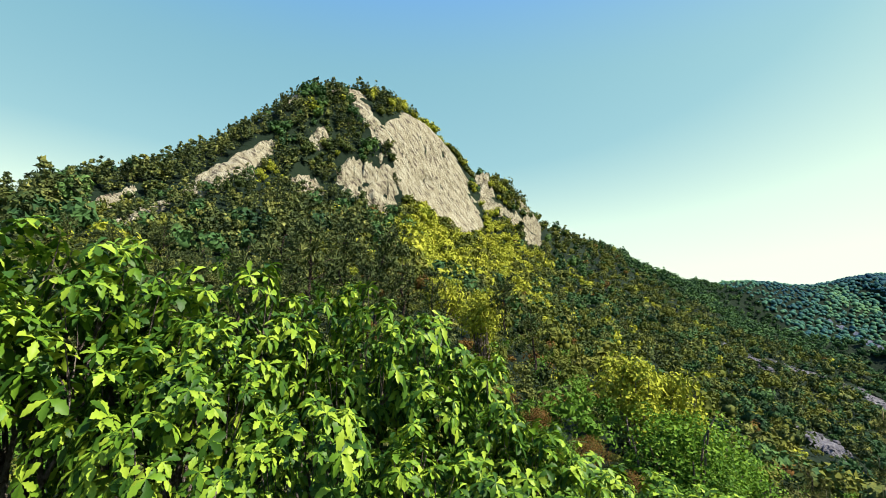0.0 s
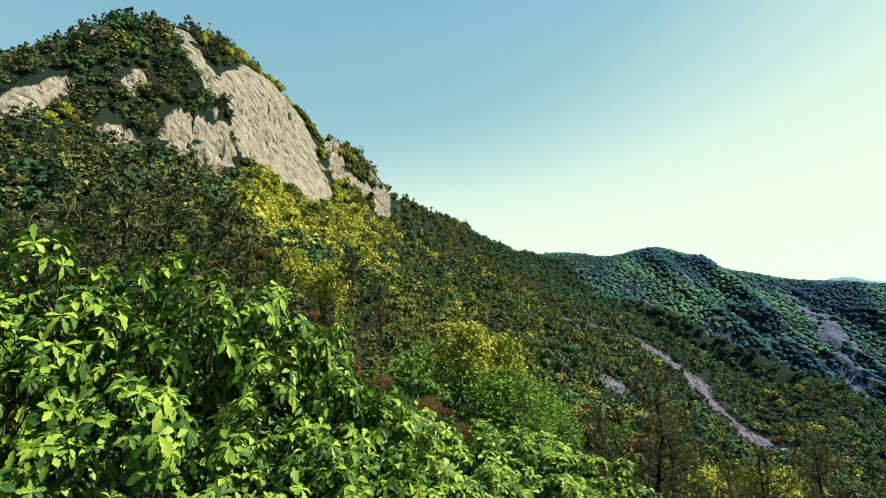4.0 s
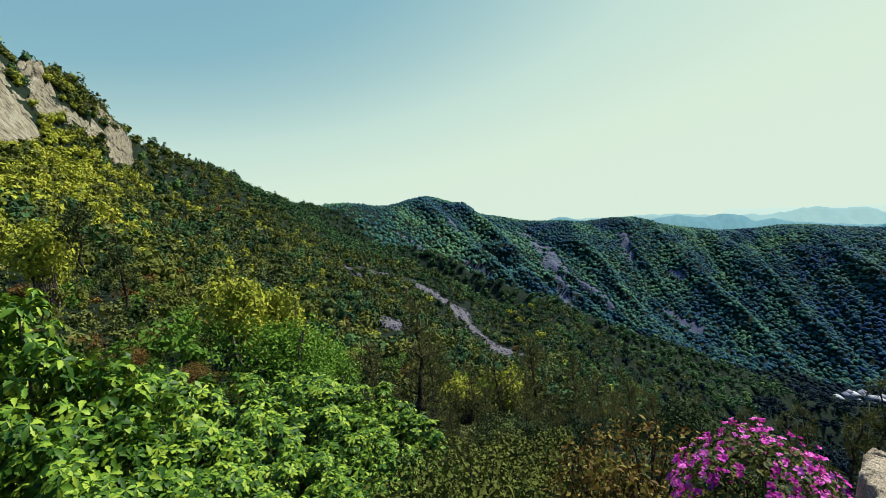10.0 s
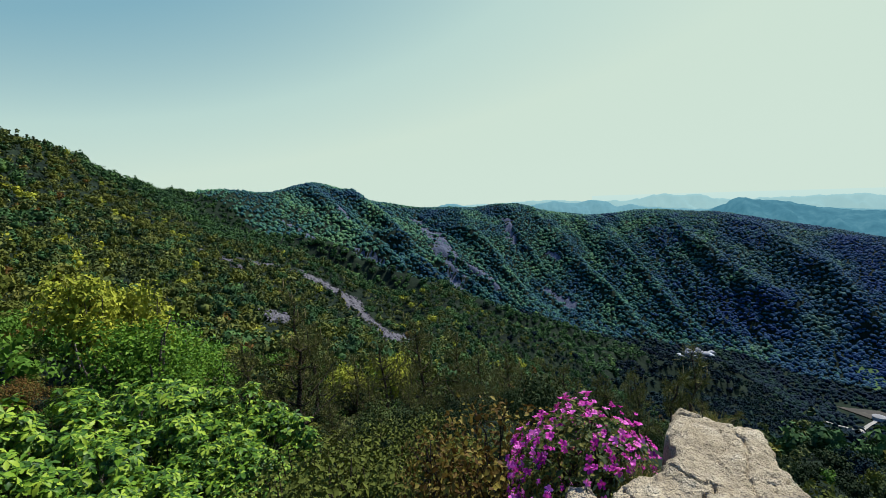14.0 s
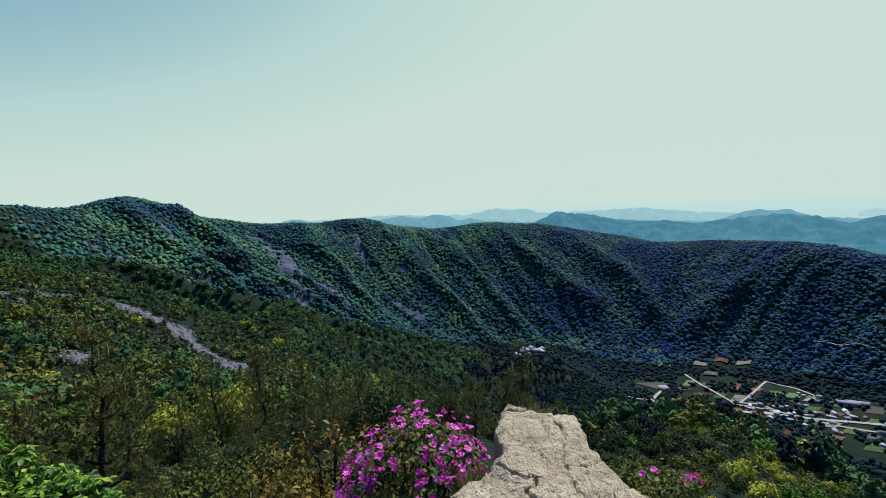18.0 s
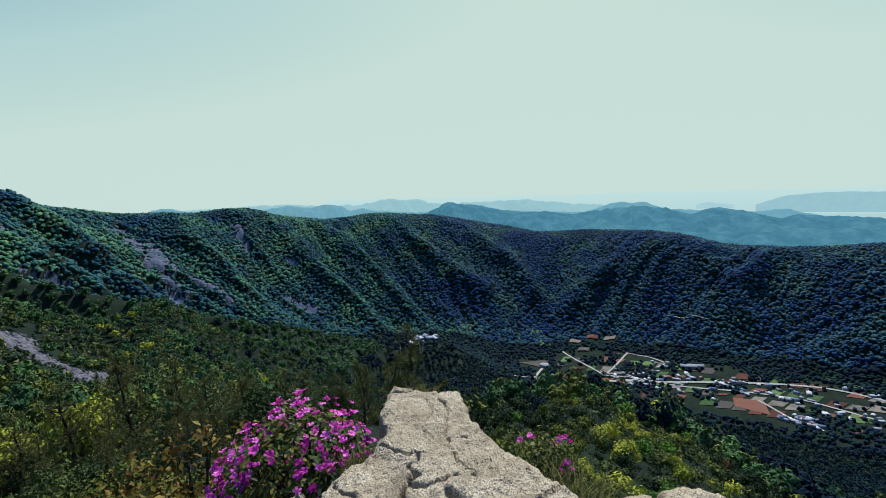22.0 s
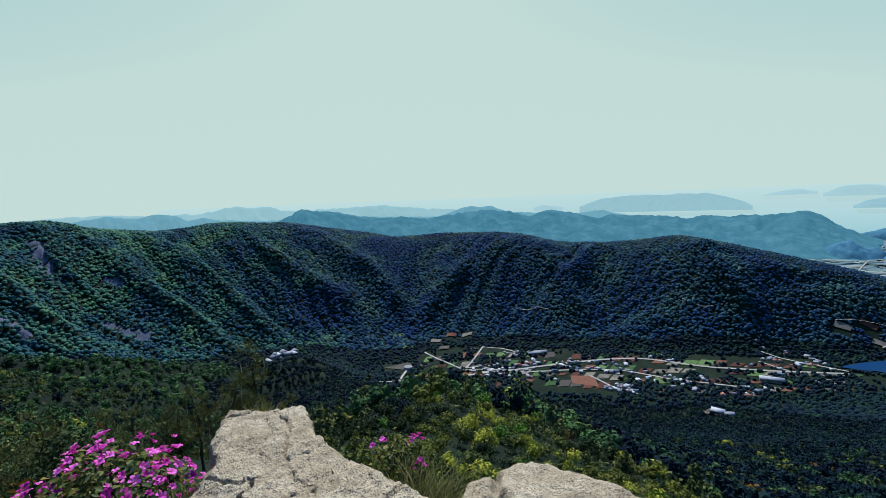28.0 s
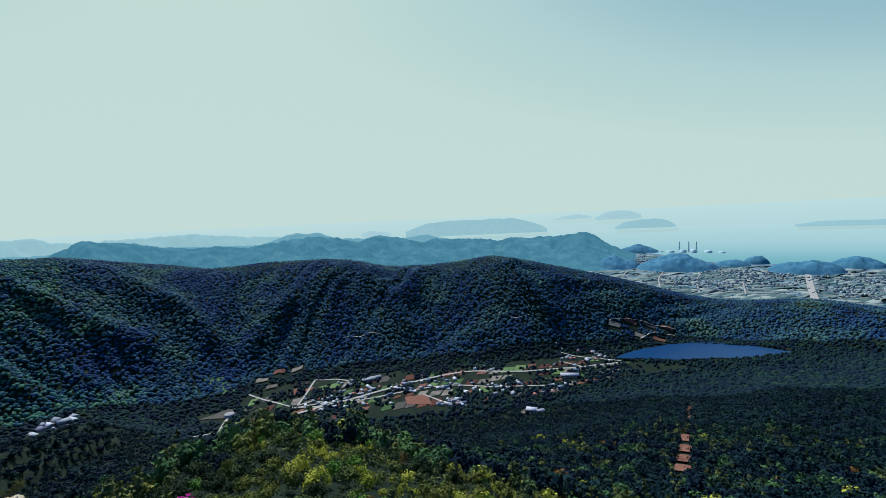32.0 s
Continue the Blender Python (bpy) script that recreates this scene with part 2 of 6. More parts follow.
# ---- the lie of the land: lines of (bearing, range, height), from the viewpoint outwards ----
LINES = [
    [(-70, 5, -2.6), (-40, 5, -2.7), (0, 5, -3.4), (25, 5, -4.1), (45, 5, -4.2), (56, 5, -3.5), (70, 5, -2.9), (85, 5, -2.7), (100, 5, -3.4), (130, 5, -4.3), (170, 5, -4.3), (200, 5, -2.6)],
    [(-70, 20, -4), (-40, 20, -3.6), (-10, 22, -4.6), (20, 22, -6.2), (45, 22, -9.5), (70, 22, -12), (90, 21, -13), (100, 20, -15), (130, 20, -17), (170, 20, -16.5), (200, 20, -6)],
    [(-70, 45, -2), (-40, 45, 0.5), (-20, 55, 2.5), (0, 60, 1.5), (10, 65, -1.5), (20, 70, -7), (30, 80, -14), (45, 90, -25), (60, 95, -34), (75, 80, -37),
     (90, 60, -34), (100, 56, -29.5), (107, 56, -26.5), (116, 57, -26.3), (124, 58, -28.5), (133, 58, -32), (145, 60, -38), (160, 62, -42), (180, 62, -37), (200, 60, -20)],
    [(-70, 68, 2), (-38, 66, 3.5), (-30, 74, 8.5), (-19, 88, 21), (-9, 95, 17), (0, 100, 16), (5, 116, 19.8), (11, 130, 16), (17, 150, 14.5), (20, 175, 10), (24, 190, 3),
     (30, 200, -8), (45, 230, -31), (60, 240, -72), (66, 255, -66), (73, 235, -86), (79, 215, -94), (90, 230, -112), (100, 260, -138), (115, 300, -160), (130, 300, -160), (150, 280, -142), (180, 300, -124), (200, 300, -80)],
    [(-70, 90, 7), (-38, 78, 9.0), (-33, 86, 14.2), (-26, 96, 21.3), (-19.4, 105, 31), (-16.5, 110, 37), (-13.5, 115, 44.6), (-9.6, 120, 52.6), (-5, 125, 54.3), (-0.4, 130, 55.8), (2.5, 135, 53.6), (4.8, 140, 51),
     (7.8, 148, 46.8), (10, 155, 38), (12.5, 165, 43), (15.7, 172, 36.2), (18, 180, 29), (22, 262, 34.5), (28, 380, 33), (35, 470, 9), (41, 480, -24), (53, 470, -56), (60, 470, -81), (69, 480, -115), (76, 500, -139), (86, 540, -176),
     (92, 580, -203), (98, 600, -213), (106, 610, -250), (115, 630, -284), (125, 650, -289), (140, 660, -290), (150, 720, -290), (158, 810, -290), (170, 960, -290), (180, 900, -254), (200, 900, -190)],
    [(-70, 130, 0), (-38, 120, -2), (-9.6, 150, 35), (0, 160, 38), (8, 180, 25), (18, 260, 5), (22, 340, 10), (28, 460, 8), (35, 560, 16), (41, 590, -62), (53, 640, -110), (60, 680, -140), (69, 720, -180), (76, 740, -210), (86, 780, -250),
     (92, 840, -275), (98, 850, -274), (107, 800, -287), (116, 860, -287), (128, 865, -289), (140, 872, -289), (150, 920, -290), (158, 985, -291), (165, 1080, -291), (175, 1110, -291), (182, 1100, -275), (200, 1100, -200)],
    [(-70, 300, -60), (-38, 300, -60), (0, 300, -40), (18, 400, -40), (22, 480, -30), (28, 620, -30), (35, 690, 21), (41, 740, 25), (46, 860, 19), (50.6, 1000, 44), (54, 1020, 22), (57, 1050, 3), (63, 1100, -19), (70, 1150, -20), (74.7, 1200, -14),
     (79, 1260, -41), (84, 1300, -52), (90.2, 1350, -40), (98, 1350, -54), (104, 1330, -78), (109.7, 1300, -102), (116, 1280, -98), (123.6, 1250, -93), (130, 1250, -124), (135.4, 1250, -128), (139, 1230, -116), (143.3, 1200, -102),
     (150.5, 1190, -136), (157.3, 1210, -170), (165, 1300, -231), (170, 1350, -249), (176.5, 1330, -229), (182, 1280, -233), (200, 1250, -180)],
    [(-70, 600, -150), (18, 700, -150), (28, 850, -120), (41, 1000, -120), (50, 1250, -80), (70, 1500, -220), (98, 1650, -260), (124, 1550, -280), (150, 1550, -300), (165, 1650, -325), (182, 1650, -325), (200, 1600, -300)],
    [(-70, 1500, -330), (60, 2000, -330), (98, 2300, -330), (150, 2000, -330), (200, 2000, -330)],
]


def at_bearing(line, th):
    b, r, z = np.array(line, float).T
    k = np.linspace(-3.2, 3.2, 9)
    w = np.exp(-0.5 * (k / 1.6) ** 2)
    soft = 0.55  # degrees; rounds the corners of the lines
    rr = sum(wi * np.interp(th + ki * soft, b, r) for wi, ki in zip(w, k)) / w.sum()
    zz = sum(wi * np.interp(th + ki * soft, b, z) for wi, ki in zip(w, k)) / w.sum()
    return rr, zz


def smooth_noise(x, y, seed=0):
    """Value noise on a plane, for arrays."""
    xi, yi = np.floor(x).astype(np.int64), np.floor(y).astype(np.int64)
    fx, fy = x - xi, y - yi
    fx, fy = fx * fx * (3 - 2 * fx), fy * fy * (3 - 2 * fy)

    def h(a, b):
        n = (a * 374761393 + b * 668265263 + seed * 144665) & 0x7FFFFFFF
        n = ((n ^ (n >> 13)) * 1274126177) & 0x7FFFFFFF
        return ((n ^ (n >> 16)) & 0xFFFF) / 65535.0

    return (h(xi, yi) * (1 - fx) + h(xi + 1, yi) * fx) * (1 - fy) + (h(xi, yi + 1) * (1 - fx) + h(xi + 1, yi + 1) * fx) * fy


def fractal(x, y, octaves=4, seed=0):
    return sum(0.5 ** k * (smooth_noise(x * 2 ** k, y * 2 ** k, seed + k) - 0.5) for k in range(octaves))


TH = np.concatenate([np.arange(-70, 200, 0.45), np.arange(200, 290.01, 3.0)])
RR = np.concatenate([[0.005, 0.2, 0.4], np.geomspace(0.6, 40, 60), np.linspace(41, 200, 107)[0:], np.linspace(206, 1660, 200), np.geomspace(1700, 4980, 26)])
VALLEY = (720 * math.sin(radians(108)), 720 * math.cos(radians(108)))


def raw_height():
    th = np.minimum(TH, 200)
    knots = [at_bearing(line, th) for line in LINES]
    R = np.stack([np.full(len(th), 0.0)] + [k[0] for k in knots] + [np.full(len(th), 5200.0)])
    Z = np.stack([np.full(len(th), -1.75)] + [k[1] for k in knots] + [np.full(len(th), -332.0)])
    out = np.empty((len(RR), len(th)))
    for c in range(len(th)):
        r, z = R[:, c], Z[:, c]
        d = np.diff(z) / np.diff(r)
        m = np.zeros(len(r))
        same = d[:-1] * d[1:] > 0
        w1, w2 = 2 * np.diff(r)[1:] + np.diff(r)[:-1], np.diff(r)[1:] + 2 * np.diff(r)[:-1]
        with np.errstate(divide="ignore", invalid="ignore"):
            m[1:-1] = np.where(same, (w1 + w2) / (w1 / d[:-1] + w2 / d[1:]), 0)
        m[0], m[-1] = d[0], d[-1]
        i = np.clip(np.searchsorted(r, RR) - 1, 0, len(r) - 2)
        h = r[i + 1] - r[i]
        t = (RR - r[i]) / h
        out[:, c] = (z[i] * (1 + 2 * t) * (1 - t) ** 2 + m[i] * h * t * (1 - t) ** 2 + z[i + 1] * t * t * (3 - 2 * t) + m[i + 1] * h * t * t * (t - 1))
    w = np.clip((TH - 200) / 90, 0, 1)[None]  # behind the viewpoint the ring closes evenly
    return out * (1 - w) + out[:, :1] * w, R


HEIGHT, KNOT_R = raw_height()
GX = RR[:, None] * np.sin(np.radians(TH))[None]
GY = RR[:, None] * np.cos(np.radians(TH))[None]
bearing_g, range_g = np.broadcast_to(TH[None], HEIGHT.shape), np.broadcast_to(RR[:, None], HEIGHT.shape)
# spurs and gullies run down the far ridge towards the valley's head
phi = np.degrees(np.arctan2(GX - VALLEY[0], GY - VALLEY[1]))
out_v = np.hypot(GX - VALLEY[0], GY - VALLEY[1])
wob = 1.7 * fractal(GX / 300, GY / 300, 3, 5)
ribs = 1 - np.abs(2 * smooth_noise(phi / 11 + wob, out_v / 900 + 3, 11) - 1) * 2
ribs2 = 1 - np.abs(2 * smooth_noise(phi / 4.6 + 1.6 * wob, out_v / 500, 17) - 1) * 2
ribs3 = 1 - np.abs(2 * smooth_noise(phi / 2.1 + 2.2 * wob, out_v / 260, 23) - 1) * 2
crest_r, foot_r = KNOT_R[7][None], KNOT_R[6][None]
face = np.clip((range_g - foot_r) / np.maximum(crest_r - foot_r, 1), 0, 1.3)
on_face = np.clip(face * 4, 0, 1) * np.clip((1.0 - face) * 5, 0.12, 1) * (np.clip((TH - 43) / 12, 0, 1) * (TH < 195))[None] * (range_g < 1500)
SPURS = [  # crests of the spurs down the far ridge, by bearing and range from the top to the foot
    [(50.0, 900), (52.2, 830), (53.8, 812), (56.1, 772), (60.5, 752)], [(55.7, 950), (58.3, 873), (61.0, 830), (63.8, 782), (66.0, 740)],
    [(66.8, 1070), (69.6, 999), (71.8, 914), (74.3, 848), (77.6, 791)], [(74.7, 1190), (78.2, 1085), (81.6, 1014), (85.0, 938), (89.1, 884)],
    [(81.7, 1250), (85.2, 1109), (88.6, 1041), (91.3, 979), (92.7, 940)], [(89.6, 1330), (92.9, 1206), (96.3, 1123), (99.7, 1050), (102.9, 991)],
    [(98.4, 1340), (102.3, 1190), (105.5, 1109), (108.0, 1043), (109.6, 1000)], [(123.6, 1240), (122.2, 1167), (119.9, 1115), (116.9, 1054), (114.3, 988)],
    [(127.8, 1240), (128.4, 1117), (130.4, 1037), (131.5, 990)], [(135.2, 1245), (133.6, 1126), (131.9, 1059)], [(143.4, 1190), (145.5, 1110), (147.0, 1071), (149.1, 1034)],
]
spur_rise = np.zeros(HEIGHT.shape)
for crest in SPURS:
    q = [(d * math.sin(radians(b)), d * math.cos(radians(b))) for b, d in crest]
    far = np.full(HEIGHT.shape, 1e9)
    px, py = GX + 26 * fractal(GX / 90, GY / 90, 3, 41), GY + 26 * fractal(GX / 90, GY / 90, 3, 43)
    for (ax, ay), (bx, by) in zip(q, q[1:]):
        u = np.clip(((px - ax) * (bx - ax) + (py - ay) * (by - ay)) / ((bx - ax) ** 2 + (by - ay) ** 2), 0, 1)
        far = np.minimum(far, np.hypot(px - ax - u * (bx - ax), py - ay - u * (by - ay)))
    spur_rise = np.maximum(spur_rise, 1 / (1 + (far / 24) ** 2))
HEIGHT = HEIGHT + on_face * (30 * spur_rise * np.clip((1 - face) * 2.2, 0, 1) + np.interp(TH, [55, 110, 130], [6, 5, 11])[None] * ribs + np.interp(TH, [70, 100], [8, 5])[None] * ribs2 + np.interp(TH, [70, 100], [5, 4])[None] * ribs3)
# lesser spurs on the near slopes
mid_face = np.clip((range_g - 170) / 120, 0, 1) * np.clip((KNOT_R[6][None] - 90 - range_g) / 120, 0, 1) * (np.clip((TH - 36) / 14, 0, 1) * np.clip((108 - TH) / 10, 0, 1))[None]
HEIGHT = HEIGHT + mid_face * (13 * (1 - np.abs(2 * smooth_noise(phi / 6.5 + 1.2 * wob + 4, out_v / 420, 29) - 1) * 2) + 6 * (1 - np.abs(2 * smooth_noise(phi / 2.9 + 2 * wob, out_v / 260, 37) - 1) * 2))
rough_amp = np.interp(range_g, [0, 4, 20, 60, 200, 600, 1600, 2200, 5000], [0.05, 0.2, 0.6, 1.2, 4, 6, 6, 2, 0])
flat = ((range_g > KNOT_R[5][None]) & (range_g < KNOT_R[6][None]) & (TH > 100)[None] & (TH < 180)[None])
HEIGHT = HEIGHT + np.where(flat, 0.15, 1.0) * rough_amp * (1 - 0.6 * on_face) * fractal(GX / np.maximum(range_g, 8) * 9, GY / np.maximum(range_g, 8) * 9, 4, 2)


def height(th, r):
    """The ground's height at bearings and ranges."""
    th, r = np.asarray(th, float), np.asarray(r, float)
    c = np.clip(np.interp(th, TH, np.arange(len(TH))), 0, len(TH) - 1.001)
    j = np.clip(np.interp(r, RR, np.arange(len(RR))), 0, len(RR) - 1.001)
    c0, j0 = c.astype(int), j.astype(int)
    fc, fj = c - c0, j - j0
    return (HEIGHT[j0, c0] * (1 - fj) + HEIGHT[j0 + 1, c0] * fj) * (1 - fc) + (HEIGHT[j0, c0 + 1] * (1 - fj) + HEIGHT[j0 + 1, c0 + 1] * fj) * fc


def spot(th, r, up=0.0):
    """A place on the ground by bearing and range."""
    a = radians(th)
    return Vector((r * math.sin(a), r * math.cos(a), float(height(th, r)) + up))


def polar_sheet(name, mat, th, rr, z, closed=False, smooth=True):
    th, rr = np.asarray(th), np.asarray(rr)
    x, y = rr[:, None] * np.sin(np.radians(th))[None], rr[:, None] * np.cos(np.radians(th))[None]
    v = np.stack([x, y, z], -1).reshape(-1, 3)
    nr, nc = z.shape
    a = (np.arange(nr - 1)[:, None] * nc + np.arange(nc - 1)[None]).ravel()
    f = np.stack([a, a + nc, a + nc + 1, a + 1], -1)
    if closed:
        e = np.arange(nr - 1) * nc
        f = np.concatenate([f, np.stack([e + nc - 1, e + 2 * nc - 1, e + nc, e], -1)])
    return mesh_np(name, v, f, mat, smooth)


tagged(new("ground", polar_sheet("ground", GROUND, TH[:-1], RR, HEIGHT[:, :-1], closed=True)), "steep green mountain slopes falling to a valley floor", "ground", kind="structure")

# ---- distance: sea, far hills, islands ----
def sea_height(r):
    return np.interp(r, [2800, 3700, 3900, 4300, 4700, 4900, 4985], [-329, -329, -327, -296, -182, -50, 4])


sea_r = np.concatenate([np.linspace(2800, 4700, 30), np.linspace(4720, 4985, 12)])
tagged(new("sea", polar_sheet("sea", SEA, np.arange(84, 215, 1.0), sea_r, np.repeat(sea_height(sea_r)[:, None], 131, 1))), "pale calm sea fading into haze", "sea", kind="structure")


def hill_range(name, mat, tops, r, depth, base, label, seed, bump=1.0, step=0.12, category="hills"):
    """A range of hills along bearings, with its skyline at the given angles over the level of the eye."""
    b, e = np.array(tops, float).T
    th = np.arange(b[0], b[-1], step)
    k = np.array([-2, -1, 0, 1, 2]) * 0.14
    el = sum(np.interp(th + i, b, e) for i in k) / 5
    crest = r * np.tan(np.radians(el)) + bump * r * 0.003 * fractal(th * 1.7, th * 0 + seed, 5, seed)
    rows = np.linspace(-1, 0.6, 25)
    rr = r + rows * depth
    shape = np.clip(1 - np.abs(rows), 0, 1) ** 0.8
    folds = 1.5 * fractal(th[None] * 0.9 + rows[:, None] * 1.5, rows[:, None] * 2.2 + seed, 5, seed + 3)
    h = np.maximum(crest - base, 2)[None] * np.clip(shape[:, None] * (1 + 0.9 * folds * (1 - shape[:, None])), 0, 1)
    z = base + h
    x, y = rr[:, None] * np.sin(np.radians(th))[None], rr[:, None] * np.cos(np.radians(th))[None]
    return tagged(new(name, polar_sheet(name, mat, th, rr, z)), label, category, kind="structure")


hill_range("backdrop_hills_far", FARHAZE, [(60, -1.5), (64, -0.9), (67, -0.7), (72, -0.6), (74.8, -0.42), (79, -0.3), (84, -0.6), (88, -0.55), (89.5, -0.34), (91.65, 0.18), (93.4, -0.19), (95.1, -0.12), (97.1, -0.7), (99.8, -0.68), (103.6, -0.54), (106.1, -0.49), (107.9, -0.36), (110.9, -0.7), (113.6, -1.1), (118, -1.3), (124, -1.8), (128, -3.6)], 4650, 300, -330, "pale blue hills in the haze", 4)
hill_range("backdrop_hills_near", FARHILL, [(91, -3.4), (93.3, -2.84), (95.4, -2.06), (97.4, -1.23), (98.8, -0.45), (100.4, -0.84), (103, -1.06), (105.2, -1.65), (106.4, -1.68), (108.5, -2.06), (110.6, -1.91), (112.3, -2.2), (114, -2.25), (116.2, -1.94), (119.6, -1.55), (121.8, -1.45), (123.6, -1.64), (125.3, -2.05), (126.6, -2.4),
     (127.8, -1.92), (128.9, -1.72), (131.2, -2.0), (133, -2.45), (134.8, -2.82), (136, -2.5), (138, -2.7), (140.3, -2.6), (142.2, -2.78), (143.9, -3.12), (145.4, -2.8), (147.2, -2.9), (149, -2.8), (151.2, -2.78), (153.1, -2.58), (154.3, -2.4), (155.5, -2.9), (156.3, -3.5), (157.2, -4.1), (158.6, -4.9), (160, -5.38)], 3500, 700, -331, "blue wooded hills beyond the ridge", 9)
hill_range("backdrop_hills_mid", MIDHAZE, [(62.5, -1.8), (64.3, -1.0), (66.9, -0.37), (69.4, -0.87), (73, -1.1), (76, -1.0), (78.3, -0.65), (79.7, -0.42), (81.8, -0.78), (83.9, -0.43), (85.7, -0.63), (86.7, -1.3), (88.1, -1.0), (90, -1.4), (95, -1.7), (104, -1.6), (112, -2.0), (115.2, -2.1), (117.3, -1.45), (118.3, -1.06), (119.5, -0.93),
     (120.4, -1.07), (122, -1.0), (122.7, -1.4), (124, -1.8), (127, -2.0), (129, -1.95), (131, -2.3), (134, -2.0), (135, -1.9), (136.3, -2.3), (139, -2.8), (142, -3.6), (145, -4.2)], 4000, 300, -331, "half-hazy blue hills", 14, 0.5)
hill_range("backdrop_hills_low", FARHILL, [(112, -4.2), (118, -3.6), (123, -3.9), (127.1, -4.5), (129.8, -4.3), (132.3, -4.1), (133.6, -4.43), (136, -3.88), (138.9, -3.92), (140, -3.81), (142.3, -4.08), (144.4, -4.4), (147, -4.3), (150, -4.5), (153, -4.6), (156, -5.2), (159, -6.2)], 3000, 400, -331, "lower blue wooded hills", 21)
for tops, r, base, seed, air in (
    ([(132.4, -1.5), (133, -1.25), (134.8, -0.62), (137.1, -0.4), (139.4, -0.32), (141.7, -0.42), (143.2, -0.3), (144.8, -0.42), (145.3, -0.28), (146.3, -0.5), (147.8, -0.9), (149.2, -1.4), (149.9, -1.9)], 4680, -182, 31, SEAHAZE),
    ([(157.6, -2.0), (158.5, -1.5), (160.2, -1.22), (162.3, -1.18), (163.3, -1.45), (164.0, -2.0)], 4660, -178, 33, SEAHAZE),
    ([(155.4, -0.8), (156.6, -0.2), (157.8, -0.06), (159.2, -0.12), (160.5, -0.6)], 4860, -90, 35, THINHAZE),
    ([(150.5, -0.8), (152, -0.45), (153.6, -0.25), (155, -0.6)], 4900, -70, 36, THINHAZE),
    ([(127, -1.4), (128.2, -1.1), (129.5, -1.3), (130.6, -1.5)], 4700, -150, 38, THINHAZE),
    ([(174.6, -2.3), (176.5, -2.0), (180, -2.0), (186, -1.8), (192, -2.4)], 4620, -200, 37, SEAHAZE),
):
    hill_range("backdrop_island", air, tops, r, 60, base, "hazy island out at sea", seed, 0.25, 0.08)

# ---- rock faces of the peak, and scree ----
ring = TH[TH < 200]


def knot(k, th):
    return np.interp(th, ring, KNOT_R[k][: len(ring)])


def rise(th, r):
    """How far up the peak's face a place lies: 0 at the foot, 1 at the crest."""
    a, b = knot(4, th), knot(5, th)
    return (r - a) / (b - a)


def inside_and_gap(x, y, poly):
    """Signed distance to a polygon's edge: positive inside."""
    best = np.full(x.shape, 1e9)
    odd = np.zeros(x.shape, bool)
    for (ax, ay), (bx, by) in zip(poly, poly[1:] + poly[:1]):
        dx, dy = bx - ax, by - ay
        u = np.clip(((x - ax) * dx + (y - ay) * dy) / (dx * dx + dy * dy), 0, 1)
        best = np.minimum(best, np.hypot(x - ax - u * dx, y - ay - u * dy))
        with np.errstate(divide="ignore", invalid="ignore"):
            odd ^= ((ay > y) != (by > y)) & (x < (bx - ax) * (y - ay) / (by - ay + 1e-12) + ax)
    return np.where(odd, best, -best)


def worley(x, y, seed):
    """Cells of a jittered grid: each place's cell value, and its gap to the next cell."""
    best, second, val = np.full(x.shape, 9.0), np.full(x.shape, 9.0), np.zeros(x.shape)
    cx, cy = np.floor(x), np.floor(y)
    for i in (-1, 0, 1):
        for j in (-1, 0, 1):
            ax, ay = cx + i, cy + j
            jx = np.modf(np.abs(np.sin(ax * 127.1 + ay * 311.7 + seed) * 43758.5))[0]
            jy = np.modf(np.abs(np.sin(ax * 269.5 + ay * 183.3 + seed) * 23421.6))[0]
            d = np.hypot(ax + jx - x, ay + jy - y)
            second = np.where(d < best, best, np.minimum(second, d))
            val = np.where(d < best, jx, val)
            best = np.minimum(best, d)
    return val, second - best


# bare granite on the peak: outlines by bearing and share of the way up the face
SLAB = [(-9.6, 1.0), (-8.2, 0.88), (-7.1, 0.84), (-5.4, 0.72), (-4.4, 0.60), (-2.9, 0.50), (-0.8, 0.48), (0.0, 0.42), (-0.5, 0.37), (1.1, 0.27), (3.3, 0.16), (6.5, 0.03), (9.8, -0.24), (11.2, 0.18), (10.6, 0.40), (9.6, 0.58), (9.0, 0.74), (7.6, 0.88), (5.2, 0.95), (2.9, 0.90), (1.1, 0.86), (-0.2, 0.72), (-1.6, 0.62), (-3.4, 0.74), (-5.2, 0.86), (-6.6, 1.0)]
BLOCKS = [[(-7.0, 0.30), (-5.1, 0.37), (-3.3, 0.35), (-2.7, 0.42), (-0.9, 0.46), (0.0, 0.41), (0.4, 0.22), (0.2, 0.02), (-0.9, 0.0), (-3.2, 0.13), (-6.1, 0.17)],
          [(-12.0, 0.17), (-10.4, 0.23), (-8.3, 0.16), (-9.3, 0.07), (-11.5, 0.04)], [(-10.4, 0.46), (-9.2, 0.50), (-8.2, 0.46), (-9.2, 0.41)]]
